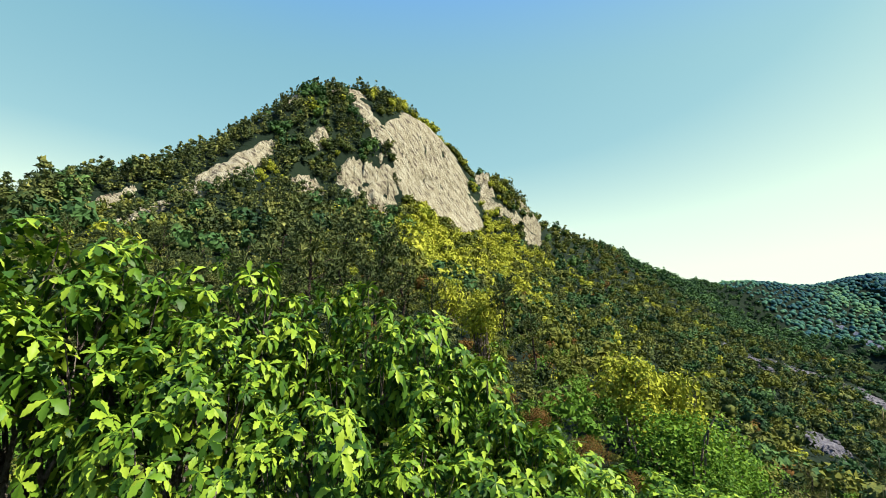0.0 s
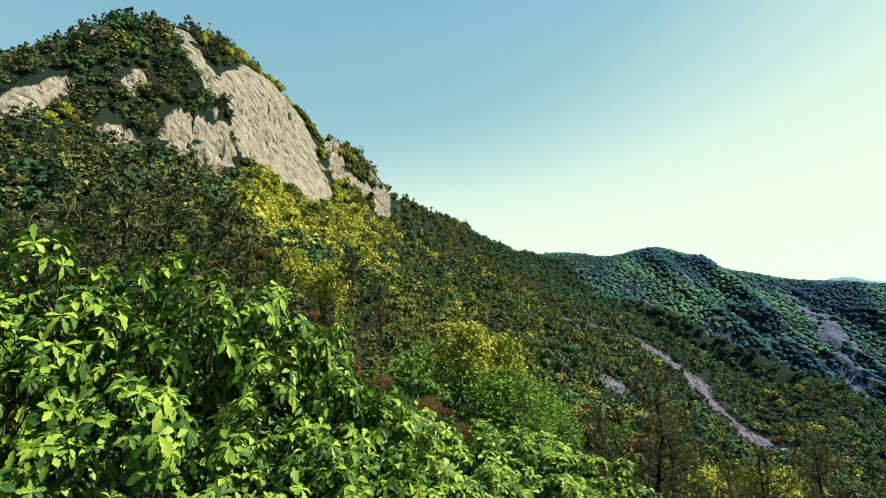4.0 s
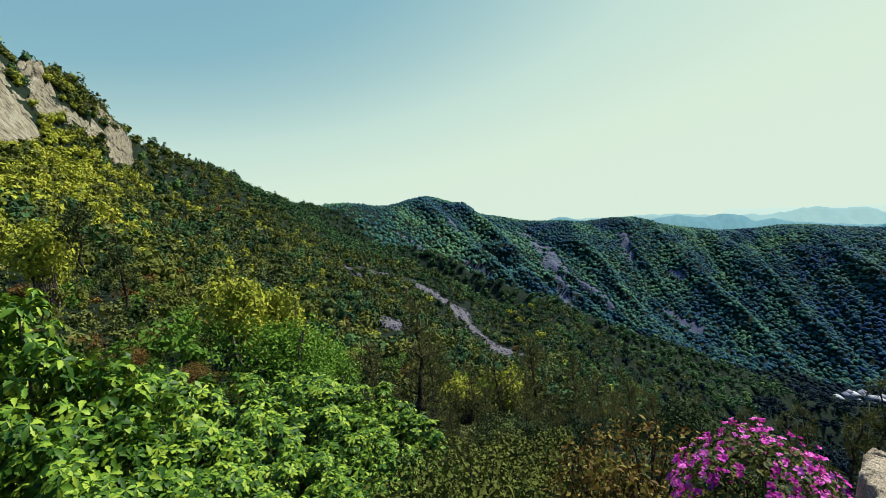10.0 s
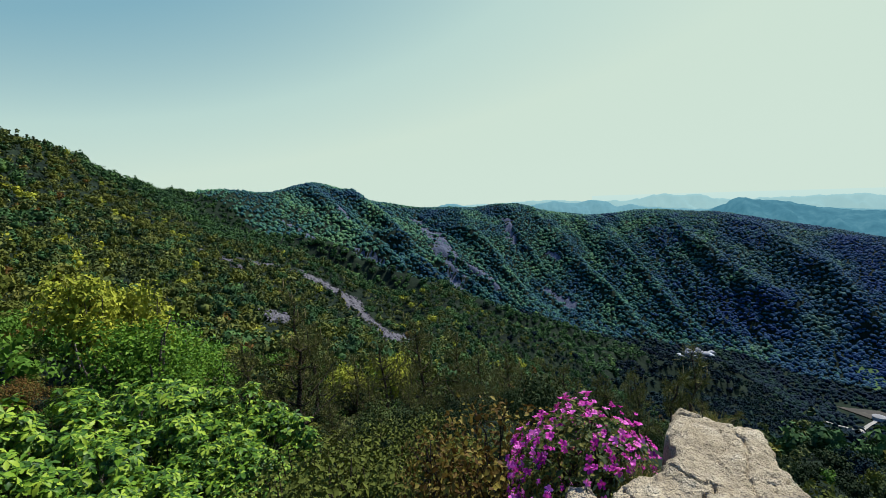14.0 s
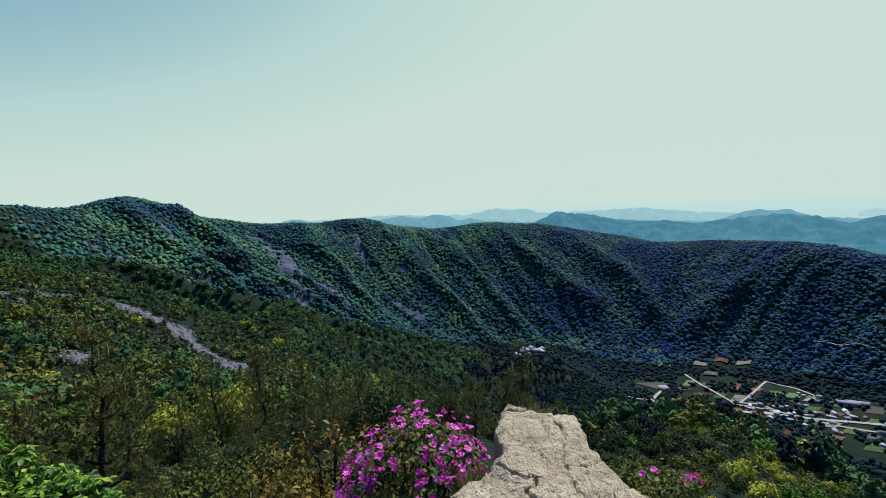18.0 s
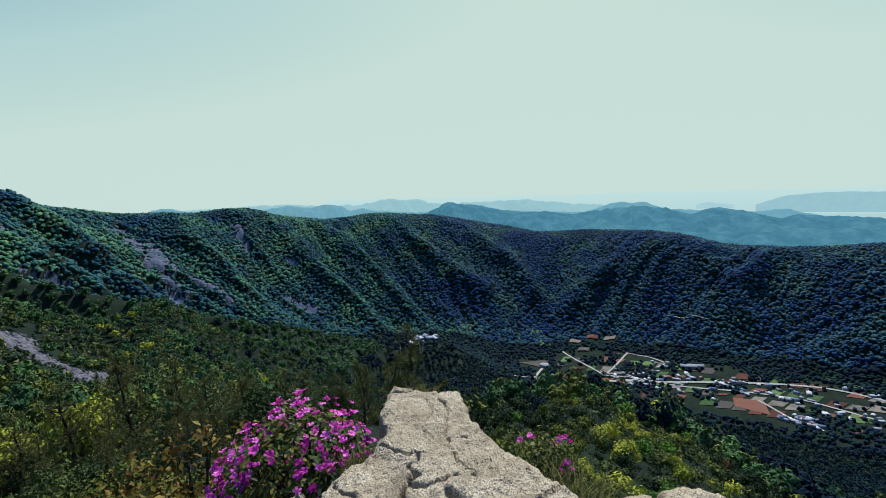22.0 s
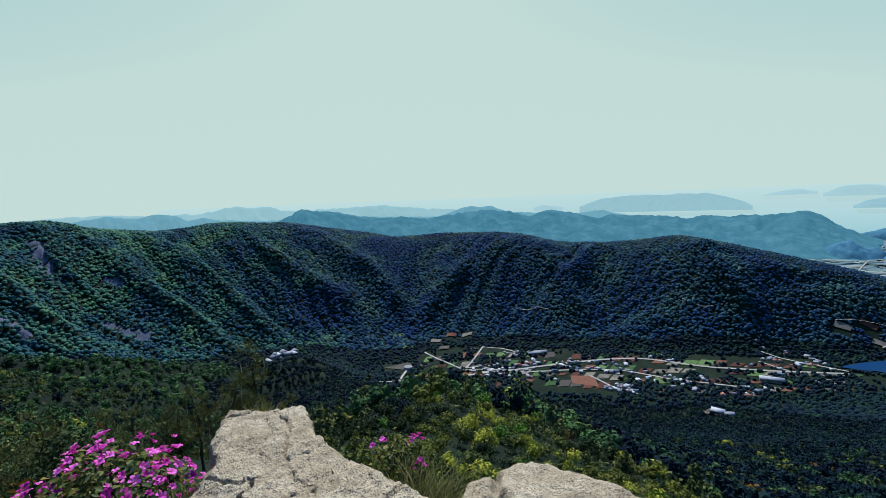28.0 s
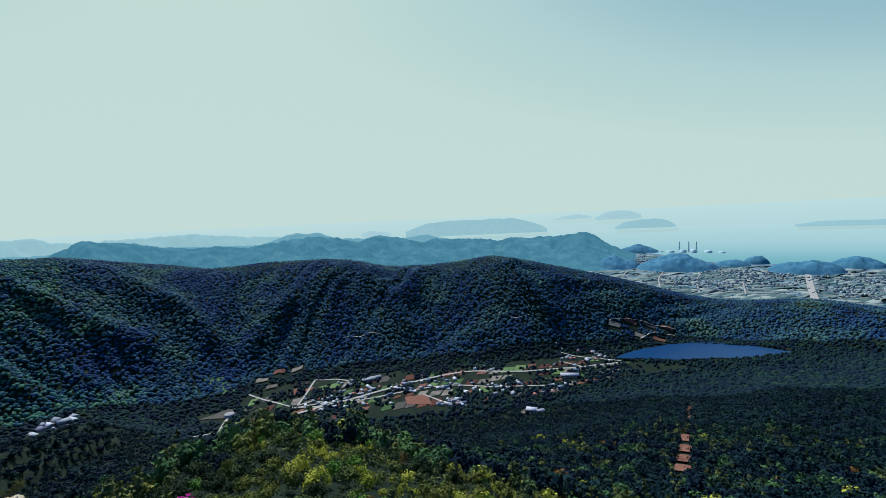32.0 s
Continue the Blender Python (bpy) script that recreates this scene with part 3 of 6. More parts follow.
SHEETS = [[(-14.6, 0.45), (-16.0, 0.44), (-17.8, 0.35), (-19.7, 0.27), (-21.8, 0.16), (-23.6, 0.01), (-22.1, -0.31), (-19.9, -0.36), (-17.9, -0.17), (-16.5, 0.14), (-15.3, 0.31), (-14.6, 0.39)],
          [(-24.9, -0.14), (-26.4, -0.02), (-28.1, -0.13), (-30.1, -0.21), (-28.5, -0.43), (-26.6, -0.44), (-24.9, -0.40)],
          [(-27.6, 0.43), (-29.2, 0.42), (-31.2, 0.43), (-31.6, 0.29), (-30.1, 0.24), (-28.7, 0.23), (-27.8, 0.29)],
          [(-14.1, 0.80), (-13.2, 1.0), (-9.6, 1.0), (-5.1, 1.0), (-3.6, 0.82), (-5.2, 0.76), (-6.8, 0.80), (-8.9, 0.86), (-11.2, 0.89), (-12.8, 0.80)]]
BUTTRESS = [[(10.6, 0.83), (11.0, 1.0), (11.9, 1.0), (12.6, 0.78), (13.2, 0.55), (15.0, 0.60), (15.9, 0.92), (17.7, 1.0), (18.7, 0.69), (18.2, 0.29), (17.1, 0.21), (16.3, 0.39), (14.3, 0.36), (12.3, 0.36), (11.3, 0.50)]]
FACE_X, FACE_Y = 2.1, 45.0  # metres for a degree, and for the whole face


def bare_gap(th, r, rough=1.0):
    """Metres inside the edge of each kind of bare rock: slab, blocks, sheets, buttress."""
    th, r = np.asarray(th, float), np.asarray(r, float)
    t = rise(th, r)
    x, y = th * FACE_X, t * FACE_Y
    wob = rough * (1.9 * fractal(x * 0.2, y * 0.2, 4, 61) + 1.2 * fractal(x * 0.9, y * 0.9, 2, 67))
    out = []
    for group in ([SLAB], BLOCKS, SHEETS, BUTTRESS):
        d = np.full(th.shape, -99.0)
        for poly in group:
            d = np.maximum(d, inside_and_gap(x, y, [(a * FACE_X, b * FACE_Y) for a, b in poly]))
        out.append(d)
    clump = fractal(x * 0.22 + 3, y * 0.22, 3, 69)
    out[1] = np.minimum(out[1], 9 * (clump + 0.36))
    out[2] = np.minimum(out[2], 12 * (clump + 0.24))
    out[3] = np.minimum(out[3], 10 * (fractal(x * 0.3 + 7, y * 0.3, 3, 68) + 0.15))
    return np.where((t > -0.6) & (t < 1.01) & (r < 200), np.stack(out) + wob, -99.0)


def bare_rock(th, r):
    return bare_gap(th, r).max(0) > 0


def rock_edge(th, r):
    return bare_gap(th, r).max(0) > -0.7


def cut_sheet(name, mat, th, rr, z, keep, label, category, smooth=False):
    """The part of a sheet over bearings and ranges where keep holds."""
    T, R = np.meshgrid(th, rr)
    nr, nc = z.shape
    a = (np.arange(nr - 1)[:, None] * nc + np.arange(nc - 1)[None])
    a = a[keep[:-1, :-1] | keep[1:, :-1] | keep[:-1, 1:] | keep[1:, 1:]]
    f = np.stack([a, a + nc, a + nc + 1, a + 1], -1)
    used, inv = np.unique(f, return_inverse=True)
    v = np.stack([R * np.sin(np.radians(T)), R * np.cos(np.radians(T)), z], -1).reshape(-1, 3)
    return tagged(new(name, mesh_np(name, v[used], inv.reshape(f.shape), mat, smooth)), label, category, kind="structure")


def face_patch(name, mat, th0, th1, r0, r1, dth, dr, mask, relief, lift, label, category):
    th, rr = np.arange(th0, th1, dth), np.arange(r0, r1, dr)
    T, R = np.meshgrid(th, rr)
    keep = mask(T, R)
    k = np.pad(keep.astype(float), 1, mode="edge")
    edge = (k[:-2, 1:-1] + k[2:, 1:-1] + k[1:-1, :-2] + k[1:-1, 2:]) / 4
    z = height(T, R) + lift + relief(T, R) - np.where(keep & (edge > 0.9), 0, lift + 0.7)
    return cut_sheet(name, mat, th, rr, z, keep, label, category)


def cliff_relief(T, R, gap):
    """Long sloping sheets stepped and grooved down the slab; joints and blocks elsewhere."""
    t = rise(T, R)
    x, y = T * FACE_X, t * FACE_Y
    s, c = x * 0.568 - y * 0.823, x * 0.823 + y * 0.568  # down the slab, and across it
    c = c + 2.5 * fractal(x * 0.05, y * 0.05, 2, 70)
    slab = 1.5 * np.floor(fractal(c * 0.11, s * 0.022, 3, 71) * 9) / 9 + 0.9 * fractal(c * 0.55, s * 0.035, 3, 73) + 0.34 * fractal(c * 2.1, s * 0.12, 3, 74)
    slab = 0.55 * slab
    slab -= 1.9 * np.clip(1 - np.abs(fractal(c * 0.16 + 5, s * 0.035, 3, 79)) / 0.018, 0, 1) + 0.7 * np.clip(1 - np.abs(fractal(c * 0.4 + 9, s * 0.08, 3, 80)) / 0.03, 0, 1)
    v1, g1 = worley(x * 0.24 + 0.5 * fractal(x * 0.3, y * 0.3, 2, 75), y * 0.20, 3.0)
    v2, g2 = worley(x * 0.62, y * 0.5, 9.0)
    block = 2.4 * v1 + 0.9 * v2 - 1.2 * np.clip(1 - g1 / 0.09, 0, 1) - 0.6 * np.clip(1 - g2 / 0.1, 0, 1) + 0.5 * fractal(x * 1.5, y * 1.5, 3, 83) - 1.2
    sheet = 0.5 * slab + 0.6 * v1 - 0.5 * np.clip(1 - g1 / 0.06, 0, 1)
    kind = gap.argmax(0)
    right = np.clip((T - 5) / 5, 0, 1) * np.clip(t * 2, 0, 1) * 0.45  # the slab breaks up towards its outer crest
    return np.choose(kind, [slab + right * block, block, sheet, 1.25 * block])


cliff_th, cliff_r = np.arange(-34, 20, 0.1), np.arange(62, 186, 0.4)
T, R = np.meshgrid(cliff_th, cliff_r)
gap = bare_gap(T, R)
g0 = gap.max(0)
ease = np.clip(g0 / 1.6, 0, 1)
ease = ease * ease * (3 - 2 * ease)
lift = np.choose(gap.argmax(0), [1.1, 1.0, 0.7, 1.2])
z = height(T, R) + (lift + cliff_relief(T, R, gap)) * ease - np.clip(-g0, 0, 0.8)
cut_sheet("cliff", CLIFF, cliff_th, cliff_r, z, g0 > -0.8, "bare pale granite slabs on the peak", "cliff")

STREAKS = [  # bands of loose stone: bearing and range of each end, and half width
    ([(42.6, 236), (46, 236), (49, 244), (53.9, 234), (58.6, 200), (61, 170)], 4.6), ([(41, 140), (43.5, 125), (46, 112)], 1.8), ([(38, 250), (40, 225), (41.5, 200)], 1.6),
    ([(62.8, 975), (63.6, 950), (65.4, 905), (66.7, 845), (68.0, 790)], 12), ([(65.5, 955), (66.5, 915), (67.5, 870)], 4), ([(68.6, 868), (71.4, 846), (72.6, 828)], 5),
    ([(52.6, 880), (53.6, 850), (54.6, 820)], 5), ([(46.2, 752), (49, 748), (51.8, 744), (55.5, 748), (59.8, 746)], 2.2), ([(77.6, 1005), (80.3, 984)], 5), ([(73.7, 1060), (74.7, 1000)], 8), ([(78.3, 905), (81.6, 876)], 6),
]


def streak_mask(th, r, grow=1.0):
    th, r = np.asarray(th, float), np.asarray(r, float)
    x, y = r * np.sin(np.radians(th)), r * np.cos(np.radians(th))
    hit = np.zeros(th.shape, bool)
    wob = 1 + 2.2 * fractal(x / 10, y / 10, 4, 91) + 1.6 * fractal(x / 2.5, y / 2.5, 2, 92)
    for pts, half in STREAKS:
        p = [(q * math.sin(radians(b)), q * math.cos(radians(b))) for b, q in pts]
        for (ax, ay), (bx, by) in zip(p, p[1:]):
            dx, dy = bx - ax, by - ay
            u = np.clip(((x - ax) * dx + (y - ay) * dy) / (dx * dx + dy * dy), 0, 1)
            hit |= np.hypot(x - ax - u * dx, y - ay - u * dy) < half * wob * grow
    return hit


def stone_relief(T, R):
    x, y = R * np.sin(np.radians(T)), R * np.cos(np.radians(T))
    return 0.35 + 0.9 * fractal(x / 1.6, y / 1.6, 3, 95)


face_patch("scree", STONE, 36, 63, 105, 262, 0.16, 0.9, lambda T, R: streak_mask(T, R), stone_relief, 0.8, "grey scree running down the slope", "scree")
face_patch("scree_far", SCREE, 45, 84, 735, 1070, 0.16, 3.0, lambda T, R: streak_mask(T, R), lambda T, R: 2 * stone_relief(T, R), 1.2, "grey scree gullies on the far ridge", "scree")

# ---- woods and scrub over the slopes ----
rng = np.random.default_rng(7)
PHI = (1 + 5 ** 0.5) / 2
ICO_V = np.array([(-1, PHI, 0), (1, PHI, 0), (-1, -PHI, 0), (1, -PHI, 0), (0, -1, PHI), (0, 1, PHI), (0, -1, -PHI), (0, 1, -PHI), (PHI, 0, -1), (PHI, 0, 1), (-PHI, 0, -1), (-PHI, 0, 1)]) / 1.902
ICO_F = np.array([(0, 11, 5), (0, 5, 1), (0, 1, 7), (0, 7, 10), (0, 10, 11), (1, 5, 9), (5, 11, 4), (11, 10, 2), (10, 7, 6), (7, 1, 8), (3, 9, 4), (3, 4, 2), (3, 2, 6), (3, 6, 8), (3, 8, 9), (4, 9, 5), (2, 4, 11), (6, 2, 10), (8, 6, 7), (9, 8, 1)])


def unit(v):
    return v / np.maximum(np.linalg.norm(v, axis=-1, keepdims=True), 1e-9)


def leaf_tris(centres, normals, size, g):
    """One triangle for each centre, facing about its normal."""
    n = len(centres)
    nrm = unit(normals + 0.32 * g.normal(size=(n, 3)))
    a = unit(np.cross(nrm, g.normal(size=(n, 3))))
    b = np.cross(nrm, a)
    s = size * g.uniform(0.7, 1.3, (n, 1))
    ang = g.uniform(0, 6.28, (n, 1))
    vs = [centres + s * (np.cos(ang + k) * a + np.sin(ang + k) * b) for k in (0, 2.0, 4.2)]
    return np.stack(vs, 1).reshape(-1, 3), np.arange(3 * n).reshape(-1, 3)


def join(parts):
    vs, fs, o = [], [], 0
    for v, f in parts:
        vs.append(v), fs.append(f + o)
        o += len(v)
    return np.concatenate(vs), np.concatenate(fs)


def blob_crown(seed):
    g = np.random.default_rng(seed)
    v = ICO_V * g.uniform(0.6, 1.35, (12, 1)) * (1, 1, 0.95)
    low = (v[ICO_F][:, :, 2].mean(1) > -0.35)
    return v + (0, 0, 0.55), ICO_F[low]


def lumpy_crown(seed, lumps=2):
    """A broad crown of a few rounded heads grown together, open below."""
    g = np.random.default_rng(seed)
    heads = []
    for i in range(lumps):
        grow = g.uniform(0.62, 0.95) if i else 1.0
        v = ICO_V * g.uniform(0.72, 1.22, (12, 1)) * (1, 1, 0.85) * grow
        low = v[ICO_F][:, :, 2].mean(1) > -0.3
        a = g.uniform(0, 6.28)
        heads.append((v + (0.75 * math.cos(a) * (i > 0), 0.75 * math.sin(a) * (i > 0), 0.5 - 0.25 * (i > 0)), ICO_F[low]))
    return join(heads)


def leafy_crown(n, seed, lobes=6, flat=0.8, core_size=0.42):
    g = np.random.default_rng(seed)
    c = unit(g.normal(size=(lobes, 3))) * g.uniform(0.25, 0.62, (lobes, 1)) * (1, 1, flat)
    rad = g.uniform(0.34, 0.55, lobes)
    k = g.integers(0, lobes, n)
    d = unit(g.normal(size=(n, 3)) + (0, 0, 0.45))
    p = c[k] + d * rad[k][:, None] * g.uniform(0.8, 1.12, (n, 1))
    leaf = leaf_tris(p, d, 1.55 / math.sqrt(n), g)
    core = (ICO_V * core_size * g.uniform(0.8, 1.2, (12, 1)) * (1, 1, flat), ICO_F)
    v, f = join([leaf, core]) if core_size else leaf
    return v + (0, 0, 0.62 * flat + 0.1), f


def pine_crown(n, seed, pads=9):
    """Flat needle pads one over another, ragged at the edge."""
    g = np.random.default_rng(seed)
    hz = np.sort(g.uniform(0.35, 2.1, pads))
    out = g.uniform(0.1, 0.75, pads) * (2.3 - hz) / 1.9
    az = g.uniform(0, 6.28, pads)
    c = np.stack([out * np.cos(az), out * np.sin(az), hz], -1)
    rad = g.uniform(0.3, 0.5, pads) * (2.6 - hz) / 2.0
    k = g.integers(0, pads, n)
    q = g.normal(size=(n, 3)) * (0.5, 0.5, 0.16)
    p = c[k] + q * rad[k][:, None] * 1.3
    up = unit(q + (0, 0, 0.6))
    tall = leaf_tris(p, up + 0.5 * g.normal(size=(n, 3)), 1.5 / math.sqrt(n), g)
    core = join([(ICO_V * (rad[i] * 0.7, rad[i] * 0.7, rad[i] * 0.22) + c[i], ICO_F) for i in range(0, pads, 4)])
    return join([tall, core])


def planted(name, mat, templates, pos, size, label, category, tall=None, smooth=False):
    """Many crowns in one mesh."""
    vs, fs, o = [], [], 0
    pick = rng.integers(0, len(templates), len(pos))
    turn = rng.uniform(0, 6.28, len(pos))
    tall = np.ones(len(pos)) if tall is None else tall
    for i, (v, f) in enumerate(templates):
        m = pick == i
        k = int(m.sum())
        if not k:
            continue
        c, s = np.cos(turn[m])[:, None], np.sin(turn[m])[:, None]
        x, y, z = v[:, 0][None], v[:, 1][None], v[:, 2][None]
        w = np.stack([(x * c - y * s) * size[m][:, None], (x * s + y * c) * size[m][:, None], z * (size[m] * tall[m])[:, None]], -1) + pos[m][:, None]
        vs.append(w.reshape(-1, 3))
        fs.append((f[None] + (np.arange(k) * len(v))[:, None, None]).reshape(-1, 3) + o)
        o += k * len(v)
    ob = new(name, mesh_np(name, np.concatenate(vs), np.concatenate(fs), mat, smooth))
    return tagged(ob, label, category, kind="stuff")


el_grid = HEIGHT / RR[:, None]
el_top = np.maximum.accumulate(el_grid, axis=0)


def in_view(th, r, h):
    c = np.clip(np.round(np.interp(th, TH, np.arange(len(TH)))).astype(int), 0, len(TH) - 1)
    j = np.clip(np.interp(r * 0.985, RR, np.arange(len(RR))).astype(int), 0, len(RR) - 1)
    return (height(th, r) + h) / r > el_top[j, c] - 0.008


def strew(th0, th1, r0, r1, gap, h):
    """Places spread evenly over a part of the land; the folds that nothing overlooks stay thin."""
    pts = []
    r = r0
    while r < r1:
        step = math.degrees(gap / r)
        th = np.arange(th0, th1, step) + rng.uniform(-0.8, 0.8, len(np.arange(th0, th1, step))) * step
        pts.append(np.stack([th, r + rng.uniform(-0.95, 0.95, len(th)) * gap], -1))
        r += gap
    p = np.concatenate(pts)
    th, r = p[:, 0], p[:, 1]
    keep = in_view(th, r, h) | (rng.random(len(th)) < 0.06)
    th, r = th[keep], r[keep]
    return th, r, np.stack([r * np.sin(np.radians(th)), r * np.cos(np.radians(th)), height(th, r)], -1)


TERRACES = [(156.6, 1050), (158.4, 1078), (160.4, 1096), (162.2, 1112), (159.4, 1052), (161.4, 1066), (113.6, 880), (115.6, 900), (117.6, 905), (118.0, 842), (114.6, 850)]


def cleared(th, r):
    """Where nothing grows: the terraces on the slope, and the track down it."""
    hit = (np.abs(th - np.interp(r, [139, 194, 278, 379, 590], [164.35, 164.65, 164.8, 164.95, 165.2])) * np.radians(r) < 2.6) & (r > 130) & (r < 640) & (fractal(r / 40, r * 0, 2, 57) > -0.22)
    for b, d in TERRACES:
        hit = hit | ((th > b - 0.1) & (th < b + 1.5) & (r > d - 9) & (r < d + 17))
    return hit


BLOBS = [blob_crown(i) for i in range(8)]
LUMPY = [lumpy_crown(i) for i in range(10)]
th, r, p = strew(36, 62, 105, 262, 1.5, 1)
use = streak_mask(th, r, 1.05) & (rng.random(len(th)) < 0.75)
planted("scree_stones", STONE, BLOBS, p[use] + (0, 0, 0.7), rng.uniform(0.25, 0.95, use.sum()), "loose grey stones on the scree", "stones", rng.uniform(0.5, 0.9, use.sum()))
LEAFY_M = [leafy_crown(84, 30 + i, 6) for i in range(6)]
LEAFY_L = [leafy_crown(230, 40 + i, 9, 0.8, 0.3) for i in range(5)]
PINE_S = [pine_crown(40, 50 + i, 6) for i in range(5)]
PINE_L = [pine_crown(520, 90 + i, 12) for i in range(4)]
PINE_M = [pine_crown(95, 60 + i, 8) for i in range(5)]

LIME = material("young_oak_leaves", [(0.122, 0.15, 0.013), (0.238, 0.254, 0.0227), (0.331, 0.323, 0.0365)], 0.3, 0.75, 0.0, island_random=0.1, translucent=0.12)
OLIVE = material("olive_scrub", [(0.0167, 0.0289, 0.00909), (0.0502, 0.0685, 0.0167), (0.16, 0.16, 0.0342)], 0.25, 0.8, 0.0, island_random=0.08, translucent=0.05)
PINE = material("pine_needles", [(0.0144, 0.024, 0.012), (0.054, 0.072, 0.0216), (0.204, 0.204, 0.0504)], 0.3, 0.75, 0.0, island_random=0.1)
GREEN = material("fresh_green_leaves", [(0.0279, 0.0744, 0.00744), (0.062, 0.13, 0.0124), (0.105, 0.18, 0.0217)], 0.3, 0.65, 0.0, island_random=0.1, translucent=0.15)
BROWN = material("rusty_leaves", [(0.0715, 0.0377, 0.0115), (0.119, 0.067, 0.0173), (0.16, 0.109, 0.023)], 0.3, 0.85, 0.0, island_random=0.25, translucent=0.2)

# near scrub with the darkness of backlit shade put into its leaf colour
DEEP = material("shaded_green_leaves", [(0.0056, 0.0112, 0.0042), (0.0126, 0.0238, 0.007), (0.0315, 0.0455, 0.0126)], 0.4, 0.75, 0.0, island_random=0.12, translucent=0.05)
HEADS = [leafy_crown(62, 25 + i, 5) for i in range(6)]
# lit version of the olive scrub: sunlight is in the brighter colour
BRIGHT = material("sunlit_olive_scrub", [(0.0301, 0.0436, 0.00804), (0.077, 0.0904, 0.0134), (0.14, 0.137, 0.0241)], 0.25, 0.75, 0.0, island_random=0.08, translucent=0.08)

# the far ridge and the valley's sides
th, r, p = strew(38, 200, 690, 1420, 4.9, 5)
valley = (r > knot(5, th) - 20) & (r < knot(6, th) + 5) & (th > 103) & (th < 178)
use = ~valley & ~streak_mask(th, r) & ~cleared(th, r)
# past this bearing the crowns take the colours of the backlit side
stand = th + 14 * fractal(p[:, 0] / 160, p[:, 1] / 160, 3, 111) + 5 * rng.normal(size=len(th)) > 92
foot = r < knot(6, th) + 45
for m, mat, lab in ((use & ~stand & ~foot, FOREST, "dense green forest over the far ridge, haze in its colour"), (use & stand & ~foot, HAZEWOOD, "dense forest over the far ridge, shade and haze in its colour"), (use & foot, SHADEWOOD, "dense forest along the foot of the ridge, shade in its colour")):
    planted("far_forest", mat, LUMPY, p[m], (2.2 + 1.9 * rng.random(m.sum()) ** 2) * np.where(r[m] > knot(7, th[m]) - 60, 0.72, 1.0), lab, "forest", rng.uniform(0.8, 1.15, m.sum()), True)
th, r, p = strew(20, 200, 330, 690, 5.4, 4)
use = ~((r > knot(5, th) - 8) & (th > 103) & (th < 178)) & ~streak_mask(th, r) & ~cleared(th, r)
# here too the backlit side gets the shade-coloured crowns
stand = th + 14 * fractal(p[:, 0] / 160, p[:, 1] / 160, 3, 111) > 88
for m, mat, lab in ((use & ~stand, WOODS, "dense green forest on the valley slopes"), (use & stand, SHADEWOOD, "dense forest on the valley slopes, shade in its colour")):
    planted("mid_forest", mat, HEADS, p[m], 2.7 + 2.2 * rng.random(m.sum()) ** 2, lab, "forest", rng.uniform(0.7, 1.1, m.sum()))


def mixed_cover(th, r, p, kinds, size, tallness, clump):
    """Splits the places among the kinds of scrub: kinds gives each one's weight there."""
    w = np.stack([k[3] for k in kinds], -1)
    w = np.cumsum(w / w.sum(-1, keepdims=True), -1)
    draw, edge = worley(p[:, 0] / clump + 0.4 * fractal(p[:, 0], p[:, 1], 2, 7), p[:, 1] / clump, 5.0)
    draw = np.where(rng.random(len(th)) < 0.8, draw, rng.random(len(th)))
    pick = (draw[:, None] > w).sum(-1)
    size = size * (0.72 + 0.75 * np.clip(edge, 0, 0.6))
    p = p + np.stack([0 * th, 0 * th, 0.3 * clump * np.clip(edge, 0, 0.6)], -1)  # each clump swells to its middle
    for i, (name, mat, temps, _, label, grow) in enumerate(kinds):
        m = pick == i
        if m.sum() > 3:
            planted(name, mat, temps, p[m], size[m] * grow * rng.uniform(0.75, 1.3, m.sum()), label, "scrub" if "pine" not in name else "pines", rng.uniform(0.8, 1.2, m.sum()) * tallness)


